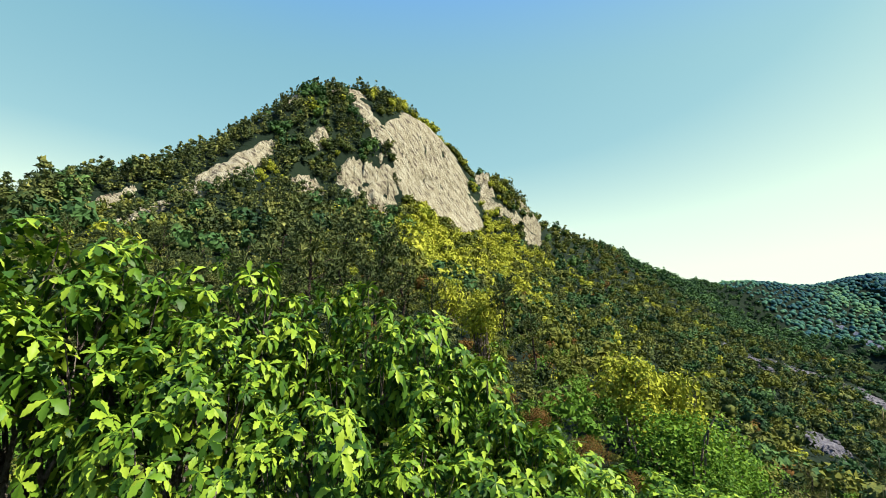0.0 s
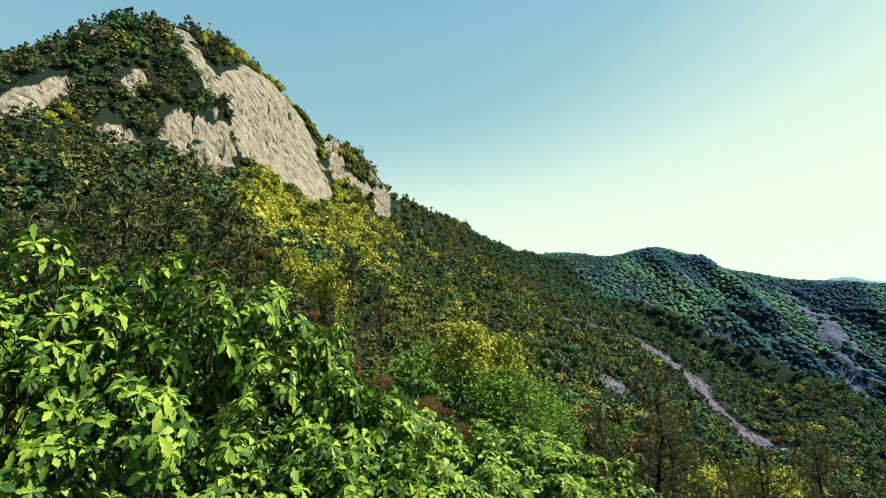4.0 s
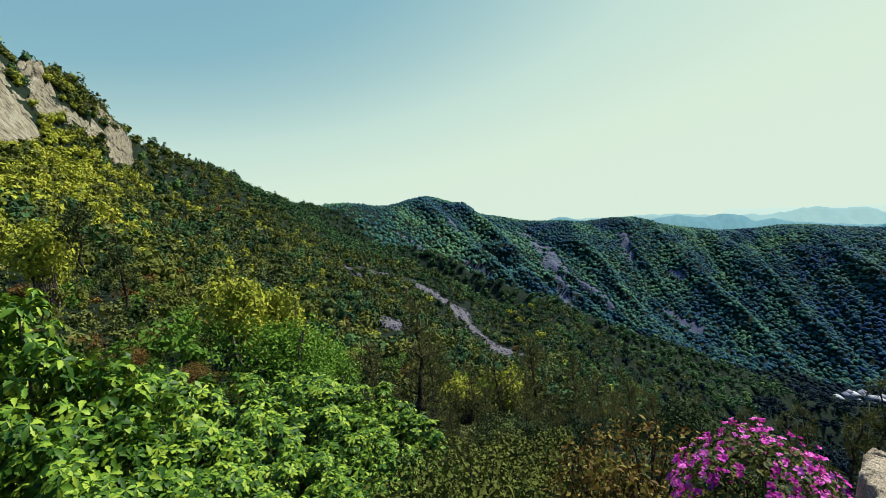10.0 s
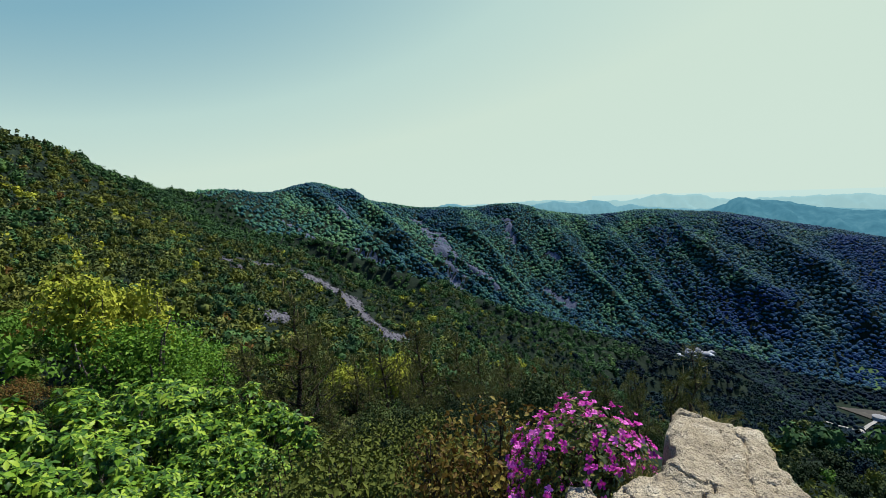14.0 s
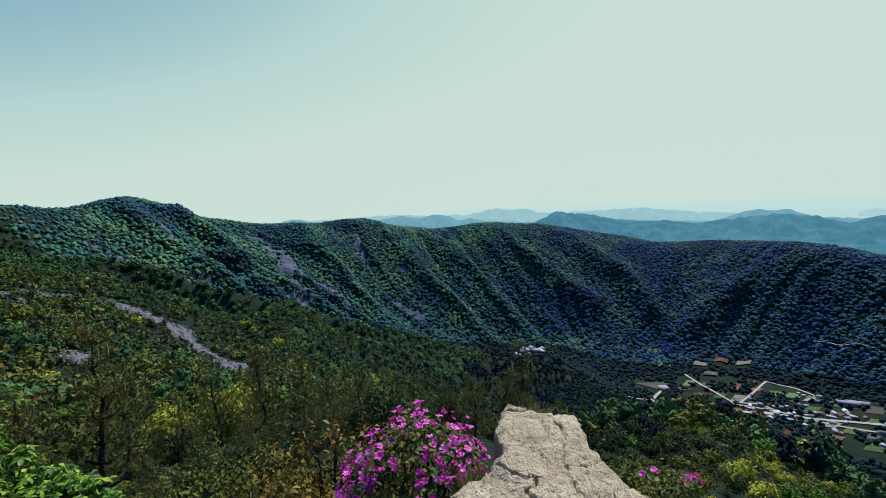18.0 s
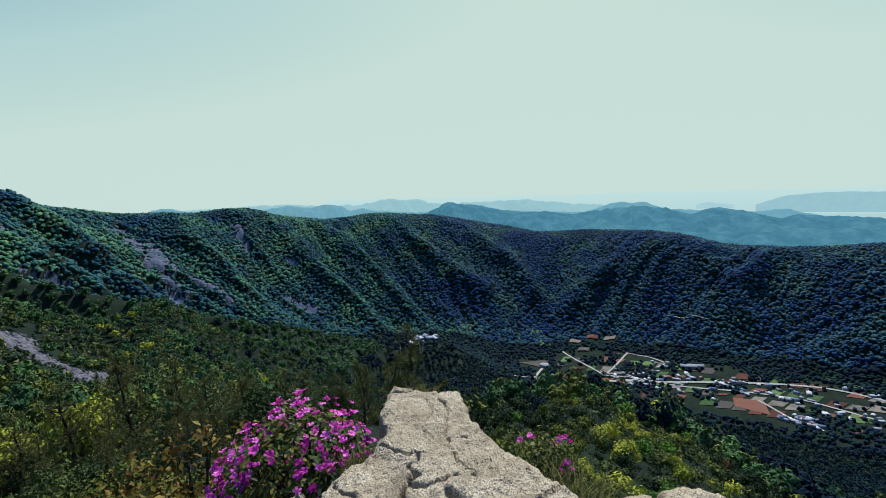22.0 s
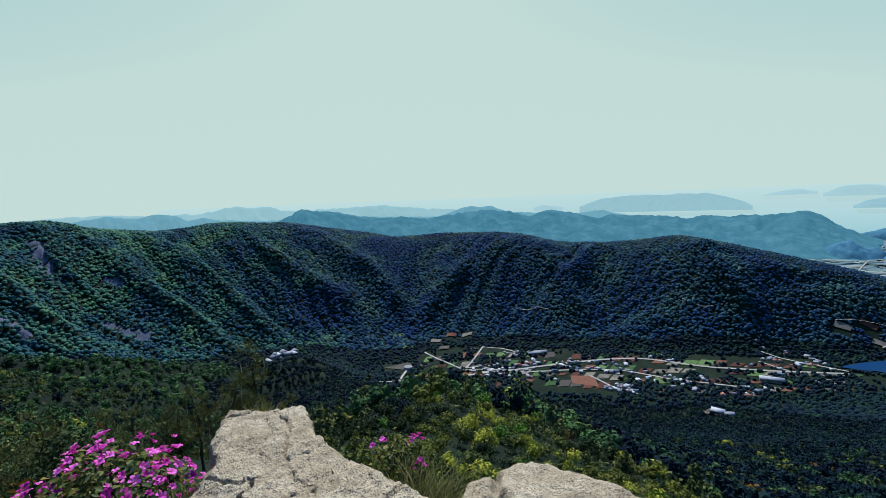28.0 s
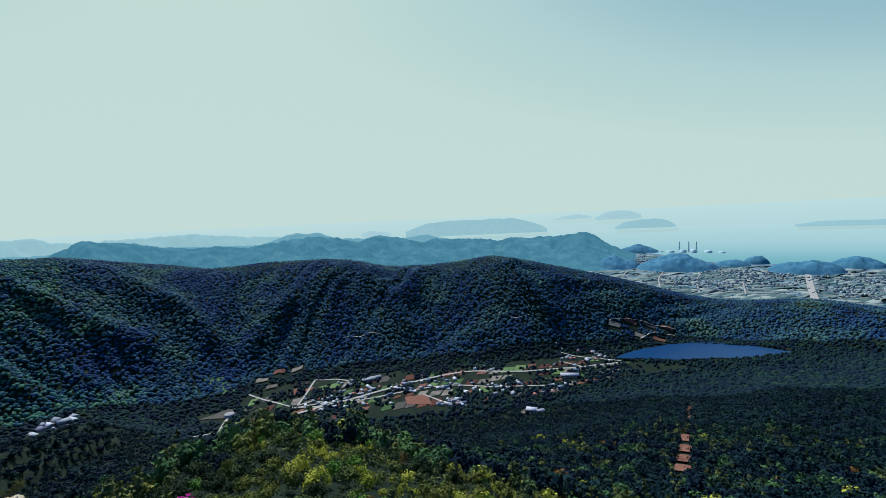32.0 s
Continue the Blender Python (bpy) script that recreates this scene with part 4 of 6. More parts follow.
def weights(th, r, x, y):
    """How much of pine, lime oak, olive, green and rust grows where; dark, bright and south kinds imitate shaded and
    sunlit slopes.
    """
    n = fractal(x / 22, y / 22, 3, 101) * 2
    n2 = fractal(x / 9, y / 9, 3, 103) * 2
    band = lambda v, a, b, s: 1 / (1 + np.exp(-(v - a) / s)) / (1 + np.exp((v - b) / s))  # noqa: E731
    below_cliff = band(th, 2.2, 16, 1.0) * band(r, 82, 152, 4)
    knoll = band(th, 99, 147, 3) * band(r, 26, 66, 4)
    west = band(th, -80, -3, 2)
    mid = band(th, 12, 64, 4)
    east = band(th, 60, 104, 5)
    south = band(th, 88, 200, 4) * band(r, 68, 5000, 5)
    pine = 0.25 + 0.7 * knoll + 0.3 * south + 2.2 * west * band(r, 18, 140, 4) + 1.0 * mid * (n > 0.1) + 0.3 * east - 0.3 * below_cliff
    lime = 0.05 + 8.0 * below_cliff + 1.8 * knoll * band(th, 110, 150, 3) * (n2 > 0.08) + 0.3 * mid * np.clip(0.45 - n, 0, 2) * band(r, 40, 330, 8) + 0.15 * west * (n2 > 0.25)
    olive = 0.3 + 0.3 * east + 0.9 * mid + 0.3 * knoll
    green = 0.2 + 0.25 * south + 0.9 * mid * (n2 > -0.1) + 1.0 * band(th, 17, 48, 4) * band(r, 4, 70, 8) + 0.5 * west * (n2 > 0.1)
    rust = 0.04 + 1.5 * band(th, 3, 30, 4) * band(r, 9, 75, 6) * (n2 > -0.05)
    # dark kind thickens where the slope is seen against the sun
    dark = 0.1 + 2.4 * east + 1.6 * knoll * (n2 < 0.1) + 0.5 * mid * (n2 < 0)
    # bright kind thickens on the slopes that face the sun
    bright = 0.02 + 2.6 * knoll * (n2 > -0.05) + 3.0 * band(th, 4, 46, 4) * band(r, 12, 300, 10) * (n2 > -0.35) + 0.7 * west * band(r, 10, 66, 5)
    thicket = band(th, 38, 88, 3) * band(r, 2, 24, 3)
    pine, dark = pine + 1.6 * thicket, dark + 1.4 * thicket
    lime, green, bright = lime, green * (1 - 0.4 * thicket), bright + 0.3 * thicket + 0.5 * band(th, 44, 72, 4) * band(r, 24, 170, 10)
    return [np.maximum(v, 0.01) + 0 * r for v in (pine, lime, olive * (1 - 0.8 * south), green, rust, dark, bright, 5 * south)]


for r0, r1, gap, size0, temps, pines, tall, clump in ((150, 330, 3.5, 2.3, LEAFY_M, PINE_S, 1.0, 7.0), (58, 150, 2.3, 1.7, LEAFY_M, PINE_M, 1.0, 4.6), (21, 58, 1.45, 0.9, LEAFY_L, PINE_M, 1.0, 3.2)):
    th, r, p = strew(-42, 186, r0, r1, gap, 2)
    if r0 == 58:
        th2, r2, p2 = strew(-44, 20, 60, 185, 1.35, 4)
        th, r, p = np.concatenate([th, th2]), np.concatenate([r, r2]), np.concatenate([p, p2])
    if r0 == 150:
        th2, r2, p2 = strew(36, 66, 150, 262, 1.7, 2)
        near = streak_mask(th2, r2 + 7, 1.25) | streak_mask(th2, r2 + 14, 1.2) | streak_mask(th2, r2 + 24, 1.0)
        th, r, p = np.concatenate([th, th2[near]]), np.concatenate([r, r2[near]]), np.concatenate([p, p2[near]])
    use = ~streak_mask(th, r, 1.1) & ~rock_edge(th, r) & ~cleared(th, r)
    th, r, p = th[use], r[use], p[use]
    low = streak_mask(th, r, 1.3) | streak_mask(th, r + 7, 1.25) | streak_mask(th, r + 14, 1.2) | streak_mask(th, r + 24, 1.0)
    w = weights(th, r, p[:, 0], p[:, 1])
    size = np.where((th < 19) & (r > 82), size0 * 0.95, size0) * np.where(low, 0.33, 1.0) * np.where((th < 12) & (rise(th, r) > 0.55) & (r < 190), np.where(th < -14, 0.75, 1.0), 1.0) * np.where((th > -32) & (th < -14) & (rise(th, r) > -1.1) & (rise(th, r) < 0.3), 0.66, 1.0)
    mixed_cover(th, r, p, [("pine_cover", PINE, pines, w[0], "dark green pines over the slope", 0.95), ("young_oak_cover", LIME, temps, w[1], "yellow-green young oak scrub", 1.0), ("olive_cover", OLIVE, temps, w[2], "olive-green mixed scrub", 1.0),
                            ("green_cover", WOODS if r0 > 50 else GREEN, temps, w[3], "green broadleaf scrub", 1.1), ("rusty_cover", BROWN, temps, w[4], "rust-brown scrub", 0.9), ("shade_cover", WOODS if r0 > 50 else DEEP, temps, w[5], "dark green scrub standing in for backlit shade", 1.0), ("sunny_cover", BRIGHT, temps, w[6], "yellowish olive scrub, full sun in its colour", 1.0), ("shaded_wood_cover", SHADEWOOD, temps, w[7], "forest on the southern slope, shade in its colour", 1.1)], size, tall, clump)

# ---- the valley floor: fields, roads, lake, houses ----
SOIL = material("ploughed_soil", [(0.048, 0.0208, 0.0144), (0.084, 0.036, 0.0224), (0.12, 0.056, 0.036)], 0.08, 0.95, 0.4, 0.6, object_random=0.5, stretch=(1, 5, 1))
CROP = material("crop_green", [(0.024, 0.048, 0.016), (0.044, 0.08, 0.024), (0.072, 0.112, 0.036)], 0.08, 0.9, 0.3, 0.8, object_random=0.6, stretch=(5, 1, 1))
STUBBLE = material("dry_field", [(0.048, 0.044, 0.036), (0.08, 0.072, 0.056), (0.136, 0.12, 0.092)], 0.08, 0.95, 0.3, 0.8, object_random=0.6)
ROAD = material("pale_concrete_road", [(0.176, 0.168, 0.144), (0.256, 0.24, 0.208)], 0.1, 0.9, 0.2, 2.0)
WALLS = material("house_wall", [(0.179, 0.176, 0.166), (0.269, 0.262, 0.25)], 0.3, 0.85, 0.2, 3.0, object_random=0.5)
ROOF_PALE = material("pale_roof", [(0.2, 0.208, 0.216), (0.36, 0.368, 0.368)], 0.4, 0.6, 0.2, 2.0, object_random=0.6)
ROOF_GREY = material("grey_roof", [(0.09, 0.10, 0.12), (0.17, 0.18, 0.20)], 0.4, 0.7, 0.2, 2.0, object_random=0.6)
ROOF_RUST = material("rust_roof", [(0.16, 0.065, 0.045), (0.25, 0.11, 0.075)], 0.4, 0.7, 0.2, 2.0, object_random=0.6)
ROOF_BLUE = material("blue_roof", [(0.06, 0.085, 0.13), (0.09, 0.12, 0.17)], 0.4, 0.6, 0.2, 2.0, object_random=0.6)
LAKE = material("reservoir_water", [(0.0048, 0.024, 0.068), (0.0072, 0.0304, 0.08)], 0.01, 0.3, 0.08, 0.2, spec=0.06)


def draped(name, mat, corners, lift, label, category, n=10, kind="structure"):
    """A four-cornered piece of land, given by bearing and range, laid on the ground."""
    c = np.array(corners, float)
    u, v = np.meshgrid(np.linspace(0, 1, n), np.linspace(0, 1, n))
    q = ((1 - u) * (1 - v))[..., None] * c[0] + (u * (1 - v))[..., None] * c[1] + (u * v)[..., None] * c[2] + ((1 - u) * v)[..., None] * c[3]
    th, r = q[..., 0], q[..., 1]
    z = height(th, r) + lift
    p = np.stack([r * np.sin(np.radians(th)), r * np.cos(np.radians(th)), z], -1).reshape(-1, 3)
    a = (np.arange(n - 1)[:, None] * n + np.arange(n - 1)[None]).ravel()
    return tagged(new(name, mesh_np(name, p, np.stack([a, a + 1, a + n + 1, a + n], -1), mat, True)), label, category, kind=kind)


def ribbon(name, mat, pts, width, lift, label, category="road"):
    """A road along bearings and ranges."""
    b, r = np.array(pts, float).T
    t = np.linspace(0, len(b) - 1, len(b) * 14)
    bb, rr = np.interp(t, range(len(b)), b), np.interp(t, range(len(b)), r)
    k = np.ones(9) / 9
    bb[4:-4], rr[4:-4] = np.convolve(bb, k, "valid"), np.convolve(rr, k, "valid")
    x, y = rr * np.sin(np.radians(bb)), rr * np.cos(np.radians(bb))
    d = np.stack([np.gradient(x), np.gradient(y)], -1)
    d /= np.maximum(np.linalg.norm(d, axis=1, keepdims=True), 1e-9)
    nrm = np.stack([-d[:, 1], d[:, 0]], -1) * width / 2
    z = height(bb, rr) + lift
    v = np.concatenate([np.stack([x + nrm[:, 0], y + nrm[:, 1], z], -1), np.stack([x - nrm[:, 0], y - nrm[:, 1], z], -1)])
    n = len(x)
    a = np.arange(n - 1)
    return tagged(new(name, mesh_np(name, v, np.stack([a, a + 1, a + n + 1, a + n], -1), mat, False)), label, category, kind="structure")


vg = np.random.default_rng(33)


def shore(th):
    """Near and far shore of the reservoir."""
    return np.interp(th, [157.4, 160, 164, 171, 174.5], [938, 947, 959, 1017, 1086]), np.interp(th, [157.4, 160, 163, 167.4, 171.5, 174.5], [946, 1010, 1058, 1112, 1104, 1092])


lake_b = np.arange(157.5, 174.5, 0.3)
near_s, far_s = shore(lake_b)
ripple = 5 * fractal(lake_b * 0.9, lake_b * 0, 3, 141)
lake_k = np.linspace(0, 1, 8)[:, None]
lake_r = (near_s + ripple)[None] * (1 - lake_k) + (far_s - ripple)[None] * lake_k
lake_v = np.stack([lake_r * np.sin(np.radians(lake_b)), lake_r * np.cos(np.radians(lake_b)), np.full(lake_r.shape, -288.8)], -1).reshape(-1, 3)
lake_a = (np.arange(7)[:, None] * len(lake_b) + np.arange(len(lake_b) - 1)[None]).ravel()
tagged(new("lake", mesh_np("lake", lake_v, np.stack([lake_a, lake_a + len(lake_b), lake_a + len(lake_b) + 1, lake_a + 1], -1), LAKE, True)), "dark blue reservoir at the end of the valley", "lake", kind="structure")
FIELD_KINDS = ((SOIL, "reddish ploughed field"), (STUBBLE, "dry pale field"), (CROP, "dark green field"))
row_r = [(0.06, 0.26), (0.28, 0.46), (0.50, 0.70), (0.74, 0.95)]
for b in np.arange(112.5, 157.5, 1.55):
    for lo, hi in row_r:
        if vg.random() < 0.2:
            continue
        a0, a1 = float(knot(5, b)) + 25, float(knot(6, b)) - 8
        w = vg.uniform(0.9, 1.5)
        mat, lab = FIELD_KINDS[vg.choice(3, p=[0.44, 0.2, 0.36])]
        lo2, hi2 = a0 + (a1 - a0) * (lo + vg.uniform(-0.02, 0.03)), a0 + (a1 - a0) * (hi - vg.uniform(0, 0.08))
        draped("field", mat, [(b, lo2), (b + w, lo2 + 6), (b + w + 0.5, hi2), (b + 0.5, hi2 - 4)], 0.7 + 0.05 * vg.random(), lab, "field", 5)
draped("field", SOIL, [(131.4, 706), (134.6, 700), (134.0, 742), (131.2, 736)], 0.9, "large orange-brown ploughed field", "field", 6)
draped("field", CROP, [(108.3, 905), (110.2, 912), (111.6, 862), (110.2, 858)], 1.5, "pale green cleared field among the trees", "field", 6)
draped("field", STUBBLE, [(107.5, 770), (110.5, 790), (113.5, 772), (110.8, 742)], 1.2, "pale bare yard of a farm", "field", 6)
draped("field", STUBBLE, [(145.6, 650), (148.8, 644), (149.0, 668), (146.2, 672)], 2.0, "pale clearing in the wood", "field", 6)
draped("field", CROP, [(138.5, 872), (142.5, 866), (142.3, 884), (138.8, 888)], 1.2, "fresh green field by the road", "field", 6)
for i, (b, r) in enumerate(TERRACES):
    draped("terrace", SOIL if i % 2 else STUBBLE, [(b, r), (b + 1.3, r + 4), (b + 1.5, r + 15), (b + 0.2, r + 12)], 1.6, "bare terrace cut into the slope", "terrace", 5)
ROADS = [([(105.7, 645), (109, 672), (113, 695), (117.7, 716), (121, 735), (124.9, 752), (130, 786), (134.3, 816), (139.2, 846), (146, 838), (150, 856), (153, 872), (158, 915)], 5.5), ([(117.5, 742), (121, 748), (126.5, 742), (131, 760), (134, 770), (137.5, 778), (143, 762), (149, 772)], 4),
         ([(109.4, 676), (109.9, 716), (110.4, 745)], 4), ([(118.1, 751), (119.2, 800), (120.4, 870)], 3.5), ([(112.5, 850), (114.5, 800), (117.6, 745)], 3.5), ([(118.3, 742), (120.5, 735), (121.6, 748), (119.8, 762), (118.2, 752)], 3.5), ([(120, 868), (122.4, 862), (124.6, 838), (123.6, 812)], 3.5),
         ([(133.5, 742), (136.2, 704), (139, 690)], 3.5), ([(150.8, 905), (153.5, 878)], 3.5), ([(151, 945), (154, 930), (158, 922)], 3.5), ([(124, 982), (128.5, 975)], 4), ([(143.5, 1008), (145.5, 998), (147.4, 1006)], 4), ([(156.8, 1062), (160, 1100), (164, 1126)], 4), ([(160.2, 1050), (161.4, 1085), (163.8, 1108)], 3.5)]
for pts, w in ROADS:
    ribbon("road", ROAD, pts, w, 1.1 if pts[0][1] < 940 else 2.6, "pale concrete road through the valley")


def gable_kit(w, d, h, rise_h, roof):
    body = np.array([(x, y, z) for z in (-1.5, h) for x, y in ((-w / 2, -d / 2), (w / 2, -d / 2), (w / 2, d / 2), (-w / 2, d / 2))] + [(-w / 2, 0, h + rise_h), (w / 2, 0, h + rise_h)])
    bf = np.array([(0, 1, 5), (0, 5, 4), (1, 2, 6), (1, 6, 5), (2, 3, 7), (2, 7, 6), (3, 0, 4), (3, 4, 7), (4, 8, 7), (5, 6, 9)])
    o, t = 0.7, 0.35
    slope = rise_h / (d / 2)
    vs = []
    for y, z in ((-d / 2 - o, h - o * slope), (0, h + rise_h), (d / 2 + o, h - o * slope)):
        for x in (-w / 2 - o, w / 2 + o):
            vs += [(x, y, z + t), (x, y, z + 0.05)]
    rf = [(0, 2, 6), (0, 6, 4), (4, 6, 10), (4, 10, 8), (1, 7, 3), (1, 5, 7), (5, 11, 7), (5, 9, 11), (0, 1, 3), (0, 3, 2), (8, 10, 11), (8, 11, 9), (0, 4, 5), (0, 5, 1), (4, 8, 9), (4, 9, 5), (2, 3, 7), (2, 7, 6), (6, 7, 11), (6, 11, 10)]
    win = []
    for y in (-d / 2 - 0.04, d / 2 + 0.04):
        for x in (-w * 0.26, w * 0.26):
            win.append((np.array([(x - 0.8, y, 1.0), (x + 0.8, y, 1.0), (x + 0.8, y, 2.1), (x - 0.8, y, 2.1)]), np.array([(0, 1, 2), (0, 2, 3)])))
    return mesh_np("house_body", body, bf, WALLS), mesh_np("house_roof", np.array(vs), np.array(rf), roof), [mesh_np("house_window", v, f, ROOF_GREY) for v, f in win]


KITS = [(gable_kit(11, 7.5, 3.2, 2.0, ROOF_PALE), "white-walled house with a pale roof"), (gable_kit(10, 7, 3.0, 2.2, ROOF_GREY), "white-walled house with a dark grey roof"), (gable_kit(9, 7, 3.0, 2.2, ROOF_RUST), "white-walled house with a rust-red roof"), (gable_kit(12, 8, 4.5, 1.6, ROOF_BLUE), "white-walled house with a blue roof"),
        (gable_kit(20, 8, 3.2, 1.5, ROOF_PALE), "long pale farm building")]


def house(kind, b, r, turn, scale=1.0, lift=0.0, name="house", label="", group="houses in the valley"):
    (body, roof, wins), lab = KITS[kind]
    p = spot(b, r, lift)
    ob = thing(name, label or lab, "house", group, at=Matrix.LocRotScale(p, Euler((0, 0, turn)), (scale,) * 3))
    part("wall", body, ob)
    part("roof", roof, ob)
    for w in wins[:2]:
        part("window", w, ob)


for b0, b1, r0, r1, n in ((119, 129.5, 712, 800, 46), (129.5, 138, 752, 812, 36), (135.5, 139.5, 690, 716, 24), (138, 151.5, 728, 790, 40), (150.5, 156.5, 915, 968, 22), (122, 127, 800, 850, 8), (139, 156, 845, 880, 10), (153, 159, 905, 935, 6)):
    for _ in range(n):
        kind = int(vg.choice(5, p=[0.42, 0.22, 0.16, 0.08, 0.12]))
        house(kind, vg.uniform(b0, b1), vg.uniform(r0, r1), vg.uniform(0, 3.14), vg.uniform(0.42, 0.72), 0.6)
house(4, 152.0, 818, 0.6, 1.5, 0.6)
house(4, 126.8, 828, 1.2, 1.2, 0.6)
house(4, 127.5, 836, 1.2, 1.2, 0.6)
house(0, 147.3, 657, 0.4, 1.3, 1.5)
house(0, 148.3, 652, 1.0, 1.0, 1.5)
# the temple below the ridge
draped("temple_yard", STUBBLE, [(93.2, 838), (96.8, 846), (97.4, 876), (94.2, 868)], 1.6, "pale terrace of the mountain temple", "yard", 6)
for i, (b, r, k, s, tn) in enumerate([(93.8, 846, 4, 1.1, 0.3), (94.4, 856, 1, 1.6, 0.3), (95.0, 862, 0, 1.5, 0.3), (95.6, 868, 1, 1.8, 0.3), (96.0, 858, 0, 1.7, 1.8), (96.7, 862, 4, 1.2, 0.2), (95.3, 848, 4, 0.8, 0.3), (96.9, 872, 0, 1.2, 0.3), (94.6, 869, 1, 1.2, 0.3)]):
    house(k, b, r, tn, s * 0.8, 0.4, "temple_hall", "pale temple hall on its terrace under the ridge", "temple halls")

# a white water tank above the orchard
tank = thing("water_tank", "round white water tank by the farm road", "tank", at=Matrix.Translation(spot(110.6, 752, 0.5)))
for name, h0, h1, r0, r1 in (("drum", -1, 5.0, 7, 7), ("cap", 5.0, 6.6, 7.2, 1.0)):
    v = [(r * math.cos(6.283 * k / 20), r * math.sin(6.283 * k / 20), z) for r, z in ((r0, h0), (r1, h1)) for k in range(20)] + [(0, 0, h1)]
    f = [q for k in range(20) for q in ((k, (k + 1) % 20, 20 + (k + 1) % 20), (k, 20 + (k + 1) % 20, 20 + k), (20 + k, 20 + (k + 1) % 20, 40))]
    part(name, mesh_np("tank_" + name, np.array(v), np.array(f), WALLS), tank)

# trees between the fields
th, r, p = strew(103, 178, 600, 1150, 6.0, 4)
near_road = np.zeros(len(th), bool)
for pts, w in ROADS:
    bb, rr = np.array(pts, float).T
    t = np.linspace(0, len(bb) - 1, 200)
    qx, qy = np.interp(t, range(len(bb)), rr) * np.sin(np.radians(np.interp(t, range(len(bb)), bb))), np.interp(t, range(len(bb)), rr) * np.cos(np.radians(np.interp(t, range(len(bb)), bb)))
    near_road |= (np.hypot(p[:, 0][:, None] - qx[None], p[:, 1][:, None] - qy[None]).min(1) < w / 2 + 3.5)
floor = (r > knot(5, th) - 20) & (r < knot(6, th) + 5)
lake_zone = (th > 157.0) & (th < 174.8) & (r > shore(th)[0] - 5) & (r < shore(th)[1] + 5)
grove = fractal(p[:, 0] / 45, p[:, 1] / 45, 3, 131)
use = floor & ~near_road & ~lake_zone & ((grove > 0.05) | (th < 112) | (r > 925) & (th > 157) | (rng.random(len(th)) < 0.06) | (r < knot(5, th) + 12))
use &= ~((th > 130.4) & (th < 135.8) & (r > 690) & (r < 752)) & ~((th > 145.4) & (th < 149.2) & (r < 672) & (r > 642)) & ~((th > 107.4) & (th < 111) & (r > 735) & (r < 792)) & ~((th > 93) & (th < 97.6) & (r > 835) & (r < 878))
planted("valley_trees", SHADEWOOD, BLOBS, p[use], rng.uniform(2.2, 3.6, use.sum()), "dark trees between the fields", "trees", rng.uniform(0.9, 1.3, use.sum()))

# bare red earth along a track down the slope
for b, r, l in ((165.17, 585, 44), (165.1, 520, 40), (165.02, 455, 44), (164.95, 392, 40), (164.88, 340, 34), (164.8, 292, 30), (164.73, 246, 28), (164.66, 206, 24), (164.5, 172, 20)):
    d = math.degrees(3.4 / r)
    draped("bare_earth", SOIL, [(b - d, r - l), (b + d * 0.7, r - l), (b + d, r), (b - d * 0.6, r)], 0.9, "strip of bare reddish earth on the slope", "bare earth", 5)

# ---- the coastal plain ----
def coast(th):
    return np.interp(th, [150, 159, 163, 166, 170, 176, 181, 190], [3950, 3900, 3500, 3080, 2980, 3030, 2900, 2900])


plain_b = np.arange(148, 193, 0.4)
plain_k = np.linspace(0, 1, 24)[:, None]
plain_r = 1720 * (1 - plain_k) + (coast(plain_b) + 60 * fractal(plain_b * 0.8, plain_b * 0, 4, 151))[None] * plain_k
plain_v = np.stack([plain_r * np.sin(np.radians(plain_b)), plain_r * np.cos(np.radians(plain_b)), np.full(plain_r.shape, -327.4)], -1).reshape(-1, 3)
plain_a = (np.arange(23)[:, None] * len(plain_b) + np.arange(len(plain_b) - 1)[None]).ravel()
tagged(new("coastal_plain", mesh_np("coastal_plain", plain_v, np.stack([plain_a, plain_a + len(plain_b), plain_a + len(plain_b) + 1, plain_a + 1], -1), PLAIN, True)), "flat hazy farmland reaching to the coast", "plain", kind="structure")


def box_at(b, r, z, w, d, h, a, gable=0.0):
    """A block on the plain, turned by a, with a gable where asked."""
    v = np.array([(x, y, k) for k in (0, h) for x, y in ((-w, -d), (w, -d), (w, d), (-w, d))] + [(-w, 0, h + gable), (w, 0, h + gable)])
    c, s = math.cos(a), math.sin(a)
    v = np.stack([v[:, 0] * c - v[:, 1] * s, v[:, 0] * s + v[:, 1] * c, v[:, 2]], -1) + (r * math.sin(radians(b)), r * math.cos(radians(b)), z)
    return v, np.array([(0, 1, 5), (0, 5, 4), (1, 2, 6), (1, 6, 5), (2, 3, 7), (2, 7, 6), (3, 0, 4), (3, 4, 7), (4, 5, 9), (4, 9, 8), (6, 7, 8), (6, 8, 9), (4, 8, 7), (5, 6, 9)])


plots = []
for _ in range(1500):
    b = vg.uniform(149, 191)
    r = vg.uniform(1800, float(coast(b)) - 120)
    grain = 0.35 + 0.9 * math.floor(3 * float(smooth_noise(np.array([b / 4.0]), np.array([r / 300.0]), 161)[0]))
    plots.append(box_at(b, r, -327.6, vg.uniform(18, 62), vg.uniform(9, 26), 0.6 + 0.3 * vg.random(), grain + vg.normal() * 0.05))
v, f = join(plots)
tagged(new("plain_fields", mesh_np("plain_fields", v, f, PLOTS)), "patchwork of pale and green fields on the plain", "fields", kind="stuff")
ribbon("road_plain", ROAD, [(176.2, 1900), (175.8, 2200), (175.6, 2600), (175.8, 2800)], 22, 5.0, "wide pale road across the coastal plain")
